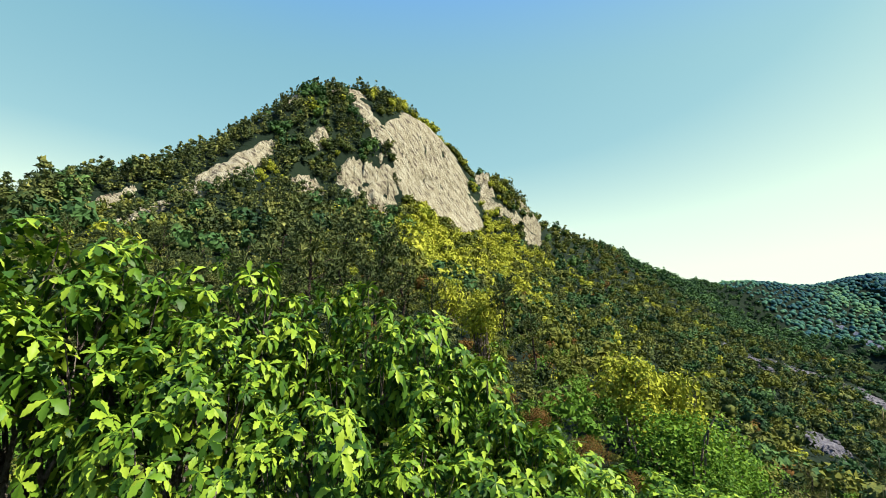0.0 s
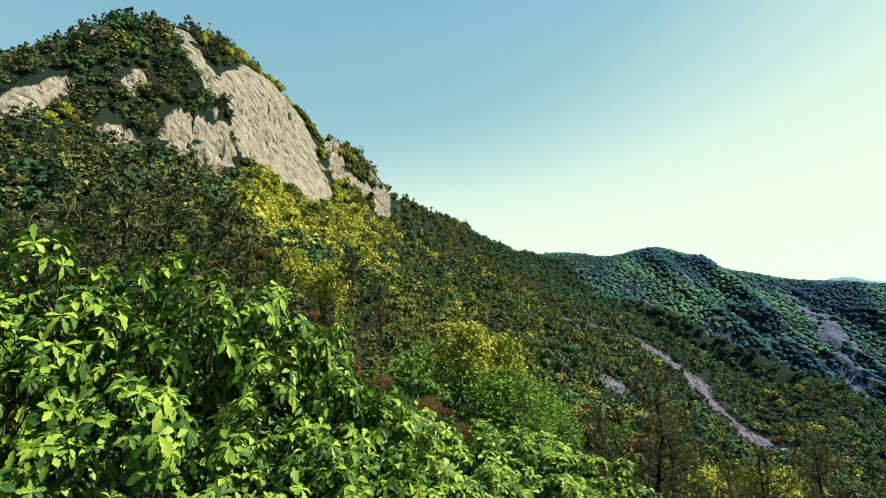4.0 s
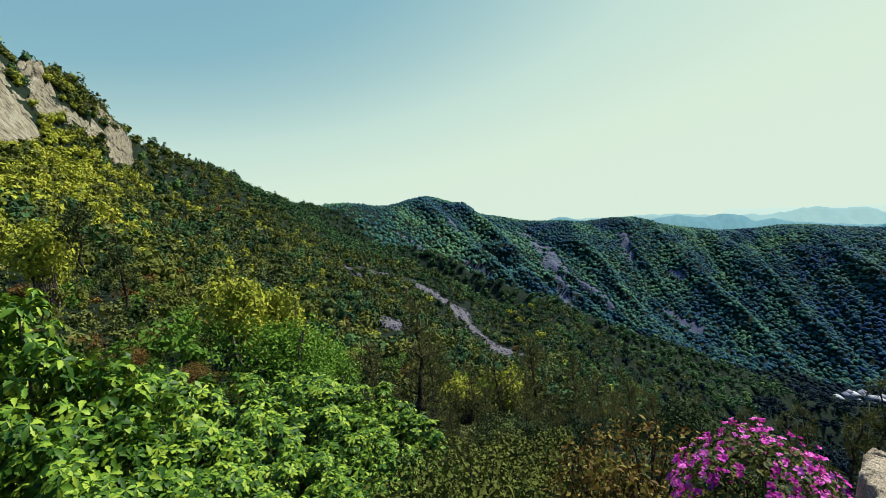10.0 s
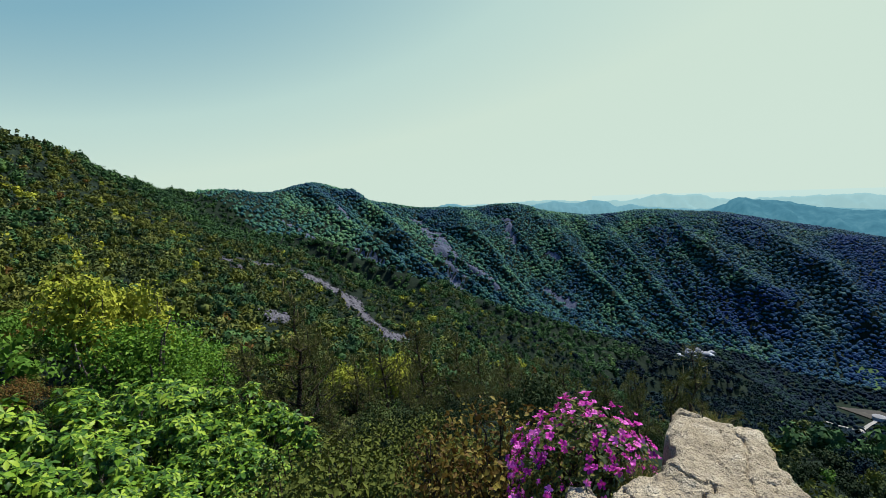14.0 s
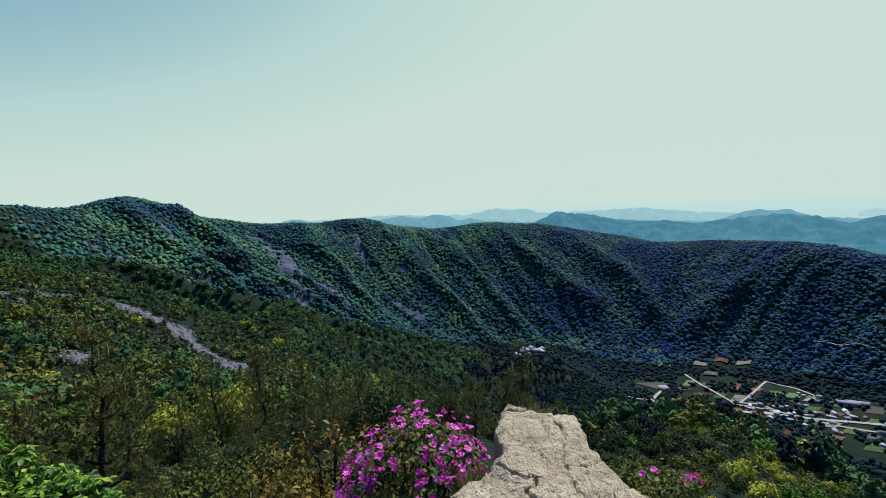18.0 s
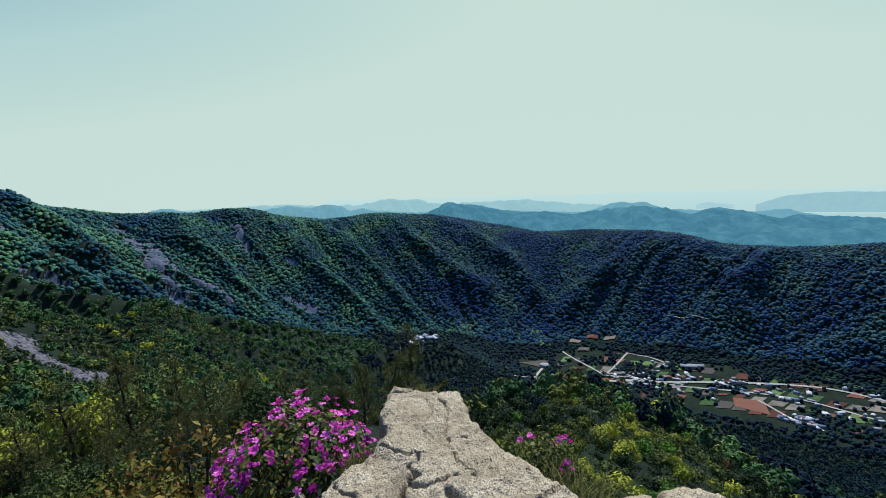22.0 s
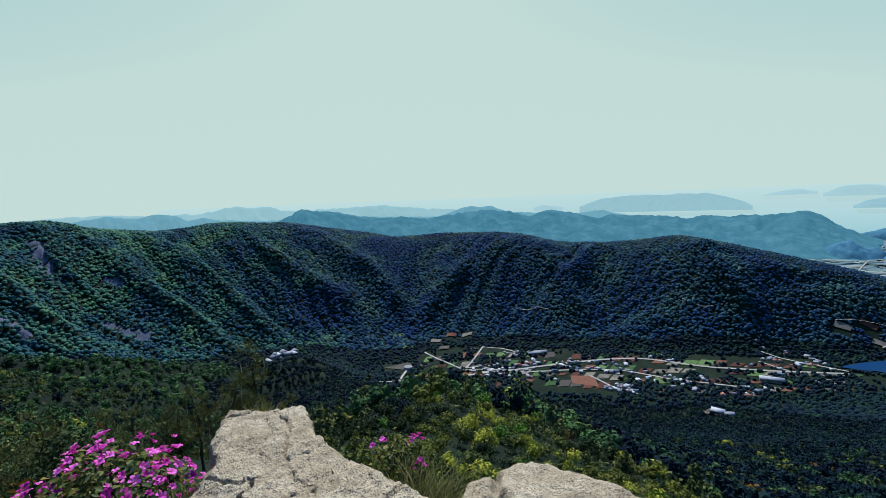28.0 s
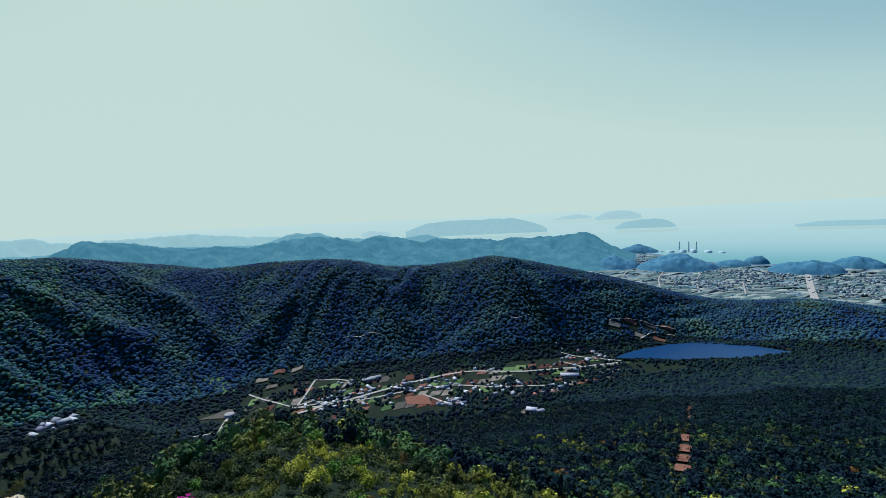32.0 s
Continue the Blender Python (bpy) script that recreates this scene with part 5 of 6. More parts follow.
for r in (2005, 2185, 2425, 2640):
    ribbon("road_plain", ROAD, [(156, r - 60), (163, r + 20), (170, r - 10), (178, r + 25), (188, r)], 6, 4.6, "farm road across the coastal plain")
for b in (158.5, 162.4, 166.2, 170.5):
    ribbon("road_plain", ROAD, [(b, 1950), (b - 0.3, 2300), (b + 0.4, 2650)], 5, 4.6, "farm road across the coastal plain")
# house walls tinted blue-grey for the haze over the plain
TOWN = material("hazy_town_walls", [(0.06, 0.09, 0.11), (0.10, 0.135, 0.15), (0.19, 0.22, 0.22)], 0.02, 0.9, 0.0, island_random=0.9)
town = []
for _ in range(900):
    c = [(170, 2560), (168, 2150), (176, 2560), (182, 2450), (165, 2250), (179, 2150), (186, 2600), (173, 2620), (172, 2330), (160, 2900), (158, 3300)][vg.integers(0, 11)]
    b, r = c[0] + vg.normal() * 1.8, c[1] + vg.normal() * 85
    town.append(box_at(b, r, -327.5, vg.uniform(2.5, 6.5), vg.uniform(2.5, 5), vg.uniform(3, 6.5), vg.uniform(0, 3.14), 1.5))
v, f = join(town)
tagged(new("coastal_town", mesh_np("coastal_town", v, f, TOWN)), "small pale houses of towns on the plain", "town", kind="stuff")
th_t = vg.uniform(150, 190, 900)
r_t = 1850 + vg.random(900) * (coast(th_t) - 2000)
clump = fractal(th_t * 0.8, r_t / 60, 3, 171) > -0.02
planted("plain_trees", KNOLL, BLOBS, np.stack([r_t * np.sin(np.radians(th_t)), r_t * np.cos(np.radians(th_t)), 0 * r_t - 327.5], -1)[clump], vg.uniform(2, 4.5, clump.sum()), "dark clumps of trees among the fields", "trees", vg.uniform(0.6, 1.0, clump.sum()))

# wooded knolls on the plain and along the shore
for i, (b0, b1, r, deep, top) in enumerate([(155.2, 160.3, 2820, 170, 58), (159.8, 168.2, 2760, 190, 72), (167.6, 171.0, 2900, 90, 30), (170.2, 172.6, 3020, 70, 42), (172.2, 178.6, 2700, 130, 52), (177.0, 181.4, 2960, 110, 44), (157.8, 162.3, 3780, 130, 52), (186, 190, 2900, 120, 46)]):
    kb, kr = np.linspace(b0, b1, 60), np.linspace(r - deep, r + deep, 22)
    T, R = np.meshgrid(kb, kr)
    u, w = (T - (b0 + b1) / 2) / ((b1 - b0) / 2), (R - r) / deep
    bulge = np.clip(1 - u * u - w * w, 0, 1) ** 0.7
    z = -329.5 + top * bulge * (1 + 0.5 * fractal(T * 0.8, R / 160, 3, 181 + i)) + 3 * bulge * fractal(T * 6, R / 22, 2, 191)
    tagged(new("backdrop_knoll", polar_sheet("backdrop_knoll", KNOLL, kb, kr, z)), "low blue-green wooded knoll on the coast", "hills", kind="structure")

# the power station on the shore
station = thing("power_station", "pale power station with three tall chimneys on the shore", "power station", at=Matrix.Translation((3720 * math.sin(radians(164.9)), 3720 * math.cos(radians(164.9)), -331)))
BAND = material("chimney_concrete", [(0.289, 0.374, 0.408), (0.357, 0.442, 0.468)], 0.05, 0.9, 0.0)
for k, off in enumerate((-72, -22, 40)):
    rings = [(0, 6), (40, 4.6), (80, 3.6)]
    v = [(off + r * math.cos(6.283 * i / 10), r * math.sin(6.283 * i / 10), z) for z, r in rings for i in range(10)]
    f = [q for j in range(2) for i in range(10) for q in ((j * 10 + i, j * 10 + (i + 1) % 10, j * 10 + 10 + (i + 1) % 10), (j * 10 + i, j * 10 + 10 + (i + 1) % 10, j * 10 + 10 + i))]
    part("chimney", mesh_np("chimney", np.array(v), np.array(f), BAND), station, "tall banded chimney" if k == 0 else "")
for x, y, w, d, h in ((-150, 20, 46, 30, 18), (-60, 30, 38, 30, 26), (10, 25, 42, 30, 22), (95, 20, 50, 24, 14), (-230, 10, 40, 24, 11), (170, 10, 45, 20, 9)):
    v = np.array([(x + sx * w / 2, y + sy * d / 2, z) for z in (-4, h) for sx, sy in ((-1, -1), (1, -1), (1, 1), (-1, 1))])
    part("building", mesh_np("plant_building", v, np.array([(0, 1, 5), (0, 5, 4), (1, 2, 6), (1, 6, 5), (2, 3, 7), (2, 7, 6), (3, 0, 4), (3, 4, 7), (4, 5, 6), (4, 6, 7)]), BAND), station)

# ---- the outcrop underfoot ----
GRANITE = material("weathered_granite", [(0.19, 0.15, 0.09), (0.33, 0.275, 0.175), (0.45, 0.39, 0.265)], 7.0, 0.92, 1.0, 90.0, second=((0.075, 0.063, 0.05), 170.0, 0.52, 0.60), detail=9.0, bump_far=0.02)
BARK = material("grey_bark", [(0.05, 0.04, 0.035), (0.11, 0.09, 0.075), (0.2, 0.17, 0.14)], 9.0, 0.95, 0.7, 30.0)
DARKBARK = material("dark_pine_bark", [(0.02, 0.016, 0.013), (0.05, 0.038, 0.03), (0.085, 0.062, 0.045)], 8.0, 0.95, 0.7, 30.0)
OAKLEAF = material("oak_leaf", [(0.0215, 0.0572, 0.00626), (0.0858, 0.168, 0.0115), (0.207, 0.282, 0.0235)], 1.1, 0.45, 0.15, 60.0, island_random=0.6, translucent=0.16, spec=0.1, bump_far=0.01)
SPRIG = material("azalea_leaf", [(0.028, 0.044, 0.0112), (0.06, 0.076, 0.016), (0.128, 0.12, 0.024)], 3.0, 0.5, 0.0, island_random=0.6, translucent=0.25)
PETAL = material("azalea_petal", [(0.30, 0.014, 0.18), (0.52, 0.05, 0.34), (0.70, 0.16, 0.50)], 18.0, 0.55, 0.0, object_random=0.6, translucent=0.3)
AMBER = material("amber_leaf", [(0.063, 0.035, 0.0084), (0.119, 0.077, 0.0154), (0.182, 0.147, 0.028)], 4.0, 0.55, 0.0, island_random=0.6, translucent=0.25)
NEEDLE = material("needle_green", [(0.0292, 0.0402, 0.0104), (0.0713, 0.0814, 0.0194), (0.137, 0.13, 0.0357)], 0.9, 0.6, 0.0, island_random=0.7, translucent=0.12)
CANDLE = material("pine_candle", [(0.176, 0.136, 0.064), (0.288, 0.24, 0.12)], 6.0, 0.8, 0.0, island_random=0.5)
BLADE = material("dry_grass", [(0.063, 0.077, 0.0175), (0.133, 0.133, 0.035), (0.224, 0.189, 0.07)], 5.0, 0.7, 0.0, island_random=0.8, translucent=0.25)


def line_gap(x, y, pts):
    best = np.full(x.shape, 1e9)
    for (ax, ay), (bx, by) in zip(pts, pts[1:]):
        dx, dy = bx - ax, by - ay
        u = np.clip(((x - ax) * dx + (y - ay) * dy) / (dx * dx + dy * dy), 0, 1)
        best = np.minimum(best, np.hypot(x - ax - u * dx, y - ay - u * dy))
    return best


def outcrop_rock(name, poly, top, cracks, label, roundness, step=0.012, wall=0.16, seed=1, lowered=()):
    xs, ys = [p[0] for p in poly], [p[1] for p in poly]
    gx, gy = np.arange(min(xs) - 0.3, max(xs) + 0.3, step), np.arange(min(ys) - 0.3, max(ys) + 0.3, step)
    X, Y = np.meshgrid(gx, gy)
    wobx, woby = 0.05 * fractal(X * 5, Y * 5, 3, seed), 0.05 * fractal(X * 5, Y * 5, 3, seed + 9)
    d = inside_and_gap(X + wobx, Y + woby, poly) + 0.02 * fractal(X * 18, Y * 18, 2, seed + 4)
    z = top(X, Y) + 0.045 * fractal(X * 1.8, Y * 1.8, 4, seed + 2) + 0.018 * fractal(X * 10, Y * 14, 3, seed + 3) + 0.014 * fractal(X * 38, Y * 50, 2, seed + 5)
    for pts, half, deep in cracks:
        g = line_gap(X + 0.06 * fractal(X * 9, Y * 9, 3, seed + 6), Y + 0.06 * fractal(X * 9, Y * 9, 3, seed + 7), pts)
        z -= deep * np.exp(-(g / half) ** 2)
    for area, deep in lowered:
        z -= deep * np.clip(inside_and_gap(X, Y, area) / 0.05, 0, 1)
    z -= roundness * np.clip(1 - d / (roundness * 2.2), 0, 3) ** 2 * (d < roundness * 2.2)
    over = np.clip(-d, 0, 1)
    z -= (over / wall) ** 0.8 * 1.1 * (1 + 0.5 * fractal(X * 7, Y * 7 + over * 9, 3, seed + 8))
    keep = d > -0.26
    nr, nc = X.shape
    a = np.arange(nr - 1)[:, None] * nc + np.arange(nc - 1)[None]
    a = a[keep[:-1, :-1] & keep[1:, :-1] & keep[:-1, 1:] & keep[1:, 1:]]
    f = np.stack([a, a + 1, a + nc + 1, a + nc], -1)
    used, inv = np.unique(f, return_inverse=True)
    me = mesh_np(name, np.stack([X, Y, z], -1).reshape(-1, 3)[used], inv.reshape(f.shape), GRANITE, True)
    return tagged(new(name, me), label, "rock", "rocks of the outcrop")


slab_outline = [(2.93, -0.06), (2.99, -0.12), (2.90, -0.22), (2.80, -0.27), (2.76, -0.40), (2.70, -0.52), (2.56, -0.53), (2.33, -0.47), (2.08, -0.51), (1.85, -0.58), (1.62, -0.66), (1.42, -0.71), (1.15, -0.8), (0.85, -0.8), (0.75, -0.3),
                (0.9, 0.2), (1.25, 0.36), (1.55, 0.30), (1.72, 0.23), (1.92, 0.16), (2.02, 0.06), (2.16, -0.03), (2.40, -0.05), (2.66, -0.04)]
outcrop_rock("rock_slab", slab_outline, lambda x, y: -1.145 - 0.125 * np.clip(x - 1.8, -1.2, 1.3) - 0.16 * np.clip(1.5 - x, 0, 1) - 0.05 * (y + 0.3) ** 2, [
    ([(1.98, 0.09), (2.02, -0.01), (1.95, -0.08), (1.89, -0.15), (1.79, -0.13), (1.71, -0.16), (1.65, -0.11), (1.5, -0.05)], 0.007, 0.11),
    ([(2.78, -0.36), (2.50, -0.38), (2.23, -0.36), (2.05, -0.34), (1.83, -0.35), (1.69, -0.37), (1.52, -0.39), (1.36, -0.37), (1.1, -0.42)], 0.005, 0.035),
    ([(2.05, -0.34), (2.03, -0.46), (2.14, -0.52)], 0.008, 0.03), ([(1.57, -0.70), (1.48, -0.64), (1.42, -0.55), (1.38, -0.45)], 0.008, 0.04), ([(1.82, 0.16), (1.62, 0.10), (1.48, 0.08)], 0.007, 0.07),
    ([(2.86, -0.06), (2.80, -0.14), (2.84, -0.22)], 0.012, 0.06), ([(1.62, -0.12), (1.60, -0.2), (1.66, -0.3)], 0.008, 0.05), ([(1.56, -0.25), (1.5, -0.26)], 0.016, 0.09), ([(2.62, -0.30), (2.40, -0.29), (2.2, -0.25), (2.02, -0.26)], 0.004, 0.02), ([(1.30, -0.62), (1.22, -0.52), (1.12, -0.5)], 0.006, 0.04)],
    "pale weathered granite slab split by dark cracks", 0.022, 0.0075, 0.12, 3, [([(1.3, 0.5), (1.52, -0.03), (1.66, -0.1), (1.78, -0.13), (1.89, -0.13), (1.96, -0.06), (2.02, 0.0), (2.2, 0.2), (1.9, 0.5)], 0.035)])
outcrop_rock("boulder", [(1.82, -1.10), (1.80, -1.22), (1.86, -1.36), (1.83, -1.46), (1.72, -1.57), (1.5, -1.66), (1.15, -1.7), (0.9, -1.55), (0.95, -1.15), (1.3, -0.98), (1.6, -0.98), (1.75, -1.02)],
             lambda x, y: -1.345 - 0.5 * (x - 1.45) ** 2 * 0.5 - 0.22 * (y + 1.4) ** 2, [([(1.84, -1.22), (1.7, -1.2), (1.5, -1.12)], 0.02, 0.05)], "rounded pale granite boulder beside the slab", 0.05, 0.011, 0.13, 21)
outcrop_rock("stone", [(2.05, 0.34), (1.98, 0.44), (1.78, 0.50), (1.6, 0.46), (1.55, 0.36), (1.72, 0.28), (1.92, 0.25)], lambda x, y: -1.33 - 0.1 * (x - 1.8) ** 2, [], "small pale stone under the azalea bush", 0.05, 0.014, 0.15, 31)


# ---- stems and leaves ----
def tube(path, radii, sides=6):
    path = [Vector(p) for p in path]
    vs, fs = [], []
    for i, p in enumerate(path):
        d = (path[min(i + 1, len(path) - 1)] - path[max(i - 1, 0)]).normalized()
        a = d.orthogonal().normalized()
        b = d.cross(a)
        vs += [p + (a * math.cos(6.2832 * k / sides) + b * math.sin(6.2832 * k / sides)) * radii[i] for k in range(sides)]
    for i in range(len(path) - 1):
        for k in range(sides):
            q = (k + 1) % sides
            fs += [(i * sides + k, i * sides + q, (i + 1) * sides + q), (i * sides + k, (i + 1) * sides + q, (i + 1) * sides + k)]
    return np.array([tuple(v) for v in vs]), np.array(fs)


def crooked(g, a, b, n=6, bend=0.12):
    a, b = np.array(a, float), np.array(b, float)
    t = np.linspace(0, 1, n)[:, None]
    w = np.cumsum(g.normal(size=(n, 3)) * bend * np.linalg.norm(b - a) / n, 0)
    w -= t * w[-1]
    return a + (b - a) * t + w - w[0] * (1 - t)


LEAF_ST = np.array([(0.0, 0.015), (0.28, 0.09), (0.40, 0.17), (0.50, 0.13), (0.66, 0.25), (0.77, 0.16), (0.87, 0.16), (1.0, 0.01)])


def oak_leaf(g, length):
    """A wavy-edged oak leaf along +x, folded on its midrib and drooping to its tip."""
    s, w = LEAF_ST[:, 0] * length, LEAF_ST[:, 1] * length * g.uniform(0.95, 1.25)
    droop = -g.uniform(0.1, 0.55) * length * LEAF_ST[:, 0] ** 2
    fold = g.uniform(0.1, 0.5)
    n = len(s)
    mid = np.stack([s, 0 * s, droop], -1)
    lft, rgt = np.stack([s, w, droop + fold * w], -1), np.stack([s, -w, droop + fold * w], -1)
    v = np.concatenate([mid, lft, rgt])
    f = []
    for i in range(n - 1):
        f += [(i, i + 1, n + i + 1), (i, n + i + 1, n + i), (i, 2 * n + i, 2 * n + i + 1), (i, 2 * n + i + 1, i + 1)]
    return v, np.array(f)


def frame_to(normal, g):
    nrm = np.array(normal, float) / np.linalg.norm(normal)
    a = np.cross(nrm, g.normal(size=3))
    a /= np.linalg.norm(a)
    return np.stack([a, np.cross(nrm, a), nrm], -1)


def oak_rosette(g, size):
    """Six or seven leaves spread round a twig's tip."""
    parts, k, turn = [], g.integers(6, 10), g.uniform(0, 6.28)
    for i in range(k):
        v, f = oak_leaf(g, size * g.uniform(0.7, 1.15))
        tilt = g.uniform(-0.35, 0.4)
        c, s = math.cos(tilt), math.sin(tilt)
        v = np.stack([v[:, 0] * c - v[:, 2] * s, v[:, 1], v[:, 0] * s + v[:, 2] * c], -1)
        a = turn + 6.283 * i / k + g.normal() * 0.2
        c, s = math.cos(a), math.sin(a)
        parts.append((np.stack([v[:, 0] * c - v[:, 1] * s, v[:, 0] * s + v[:, 1] * c, v[:, 2]], -1), f))
    return join(parts)


og = np.random.default_rng(11)
ROSETTES = [oak_rosette(og, 0.09) for _ in range(10)]


def oak_shrub_parts(seed, radius, tall, count):
    """Leaf tufts over a lumpy dome, on crooked stems from one base."""
    g = np.random.default_rng(seed)
    lobes = []
    for k in range(17):  # leafy branch ends, spread over the dome and apart from one another
        a, out = k * 2.4 + g.normal() * 0.2, radius * math.sqrt((k + 0.3) / 17) * g.uniform(0.85, 1.05)
        lobes.append((out * math.cos(a), out * math.sin(a), tall - radius * (0.22 + 0.75 * (out / radius) ** 2) + g.normal() * 0.08, radius * g.uniform(0.15, 0.24)))
    leaves, stems = [], []
    for i in range(count):
        lx, ly, lz, lr = lobes[g.integers(0, 17)]
        d = g.normal(size=3) + (0, 0, 0.3)
        d /= np.linalg.norm(d)
        tip = np.array([lx, ly, lz]) + d * lr * g.uniform(0.7, 1.12) * (1, 1, 1.25)
        tip[2] = max(tip[2], 0.1)
        v, f = ROSETTES[g.integers(0, 10)]
        m = frame_to(d * 0.5 + (0.2, -0.1, 0.85) + 0.2 * g.normal(size=3), g)
        leaves.append(((v * g.uniform(0.75, 1.15)) @ m.T + tip, f))
        if i % 5 == 0:
            stems.append(tube(crooked(g, (lx * 0.8, ly * 0.8, lz - lr * 1.2), tip, 4), [0.007, 0.005, 0.004, 0.003], 4))
    for lx, ly, lz, lr in lobes:
        stems.append(tube(crooked(g, (lx * 0.12, ly * 0.12, -0.1), (lx * 0.8, ly * 0.8, lz - lr), 7, 0.25), np.linspace(0.026, 0.009, 7), 6))
    lv, lf = join(leaves)
    sv, sf = join(stems)
    return mesh_np("oak_stems", sv, sf, BARK, True), mesh_np("oak_leaves", lv, lf, OAKLEAF, True)


def put_oak(kit, x, y, base, turn, scale, label):
    soil = float(height(math.degrees(math.atan2(x, y)), math.hypot(x, y))) - 0.1
    top, base = base + 1.62 * scale, min(base, soil)
    ob = thing("oak_shrub", label, "shrub", "oak shrubs on the brow", at=Matrix.LocRotScale((x, y, base), Euler((0, 0, turn)), (scale, scale, (top - base) / 1.62)))
    part("branchwork", kit[0], ob, "grey crooked stems")
    tagged(part("foliage", kit[1], ob, "bright green lobed leaves in tufts"), kind="stuff")


OAK_KITS = [oak_shrub_parts(100 + i, 0.85, 1.55, 380) for i in range(5)]
BROW = (-0.75, 0.65, 0.18)  # where the walk begins
# each oak by its bearing and range from there, the angle of its top, and its size
OAKS = [(-43, 5.6, 6.3, 1.5), (-35, 5.6, 6.4, 1.55), (-28, 5.4, 5.2, 1.45), (-20, 6.1, 1.5, 1.3), (-12, 5.9, 2.4, 1.35), (-4, 5.9, 1.0, 1.3), (4, 5.9, -2.4, 1.35), (10, 5.5, -6.8, 1.25), (15, 5.1, -11.5, 1.15), (-23, 4.5, -4, 1.15), (-7, 3.7, -12, 1.05), (3, 3.9, -14.5, 1.05),
        (12, 4.1, -18.5, 1.05), (21, 6.9, -16.5, 1.55), (27, 7.8, -17.6, 1.6), (33, 8.6, -18.6, 1.65), (38.5, 9.2, -19.6, 1.6), (44, 9.0, -20.6, 1.5), (41, 7.6, -23.2, 1.3), (31, 6.2, -23.5, 1.25), (38, 7.4, -23.0, 1.3), (8, 2.6, -30, 0.75), (20, 3.8, -27, 0.9), (28, 4.6, -28.5, 1.0), (36, 5.6, -27.5, 1.05),
        (16, 4.6, -21.5, 1.1), (25, 5.6, -23, 1.2), (44, 6.4, -26.5, 1.1), (48, 8.3, -23.5, 1.2), (14, 3.2, -26.5, 0.8), (33, 4.2, -32, 0.85), (43, 4.8, -31, 0.9), (24, 3.2, -34, 0.7), (50, 6.0, -28.5, 0.9)]
for i, (b, far, el, size) in enumerate(OAKS):
    a = radians(b)
    base = BROW[2] + far * math.tan(radians(el)) - 1.62 * size
    put_oak(OAK_KITS[i % 5], BROW[0] + far * math.sin(a), BROW[1] + far * math.cos(a), base, i * 1.9, size, "oak shrub with large bright green lobed leaves" if el > -10 else "low oak shrub with bright green lobed leaves")


# a bleached dead limb among the oaks
limb = thing("dead_branch", "bleached grey dead branch lying among the oak shrubs", "branch", at=Matrix.Translation((-2.02, 2.35, -0.92)))
bg = np.random.default_rng(5)
PALEBARK = material("bleached_wood", [(0.16, 0.14, 0.12), (0.30, 0.27, 0.23), (0.42, 0.39, 0.34)], 12.0, 0.9, 0.6, 50.0, bump_far=0.01)
for name, a, b, w in (("limb", (-0.32, -0.05, -0.22), (0.30, 0.02, 0.06), 0.026), ("side_limb", (-0.02, -0.02, -0.08), (0.02, 0.06, 0.16), 0.014)):
    v, f = tube(crooked(bg, a, b, 8, 0.2), np.linspace(w, w * 0.4, 8), 7)
    part(name, mesh_np("dead_" + name, v, f, PALEBARK, True), limb)


# ---- bushes with small leaves ----
def small_leaves(g, centres, normals, size, slim=0.5):
    """Pointed oval leaves, two triangles and a fold each."""
    n = len(centres)
    nrm = unit(normals + 0.7 * g.normal(size=(n, 3)))
    a = unit(np.cross(nrm, g.normal(size=(n, 3))))
    b = np.cross(nrm, a)
    s = size * g.uniform(0.6, 1.25, (n, 1))
    v = np.stack([centres, centres + s * (0.5 * a + slim * b * 0.6) + 0.12 * s * nrm, centres + s * a, centres + s * (0.5 * a - slim * b * 0.6) + 0.12 * s * nrm], 1).reshape(-1, 3)
    o = np.arange(n)[:, None] * 4
    return v, np.concatenate([o + (0, 1, 2), o + (0, 2, 3)])


def bush_parts(seed, radius, tall, count, leaf, mat, twigs=24, lobes=9, bark=None):
    g = np.random.default_rng(seed)
    c = unit(g.normal(size=(lobes, 3)) + (0, 0, 0.3)) * g.uniform(0.3, 0.62, (lobes, 1)) * (radius, radius, tall * 0.42) + (0, 0, tall * 0.55)
    rad = g.uniform(0.3, 0.46, lobes) * min(radius, tall * 0.6) * 1.15
    k = g.integers(0, lobes, count)
    d = unit(g.normal(size=(count, 3)) + (0, 0, 0.4))
    p = c[k] + d * (rad[k] * g.uniform(0.6, 1.12, count))[:, None]
    p[:, 2] = np.maximum(p[:, 2], 0.05)
    lv, lf = small_leaves(g, p, d + (0, 0, 0.5), leaf)
    stems = []
    for i in range(twigs):
        q = p[g.integers(0, count)]
        stems.append(tube(crooked(g, g.normal(size=3) * (0.06, 0.06, 0) * radius, q, 6, 0.3), np.linspace(0.016, 0.004, 6) * tall, 5))
    sv, sf = join(stems)
    return mesh_np("bush_stems", sv, sf, bark or BARK, True), mesh_np("bush_leaves", lv, lf, mat, False)


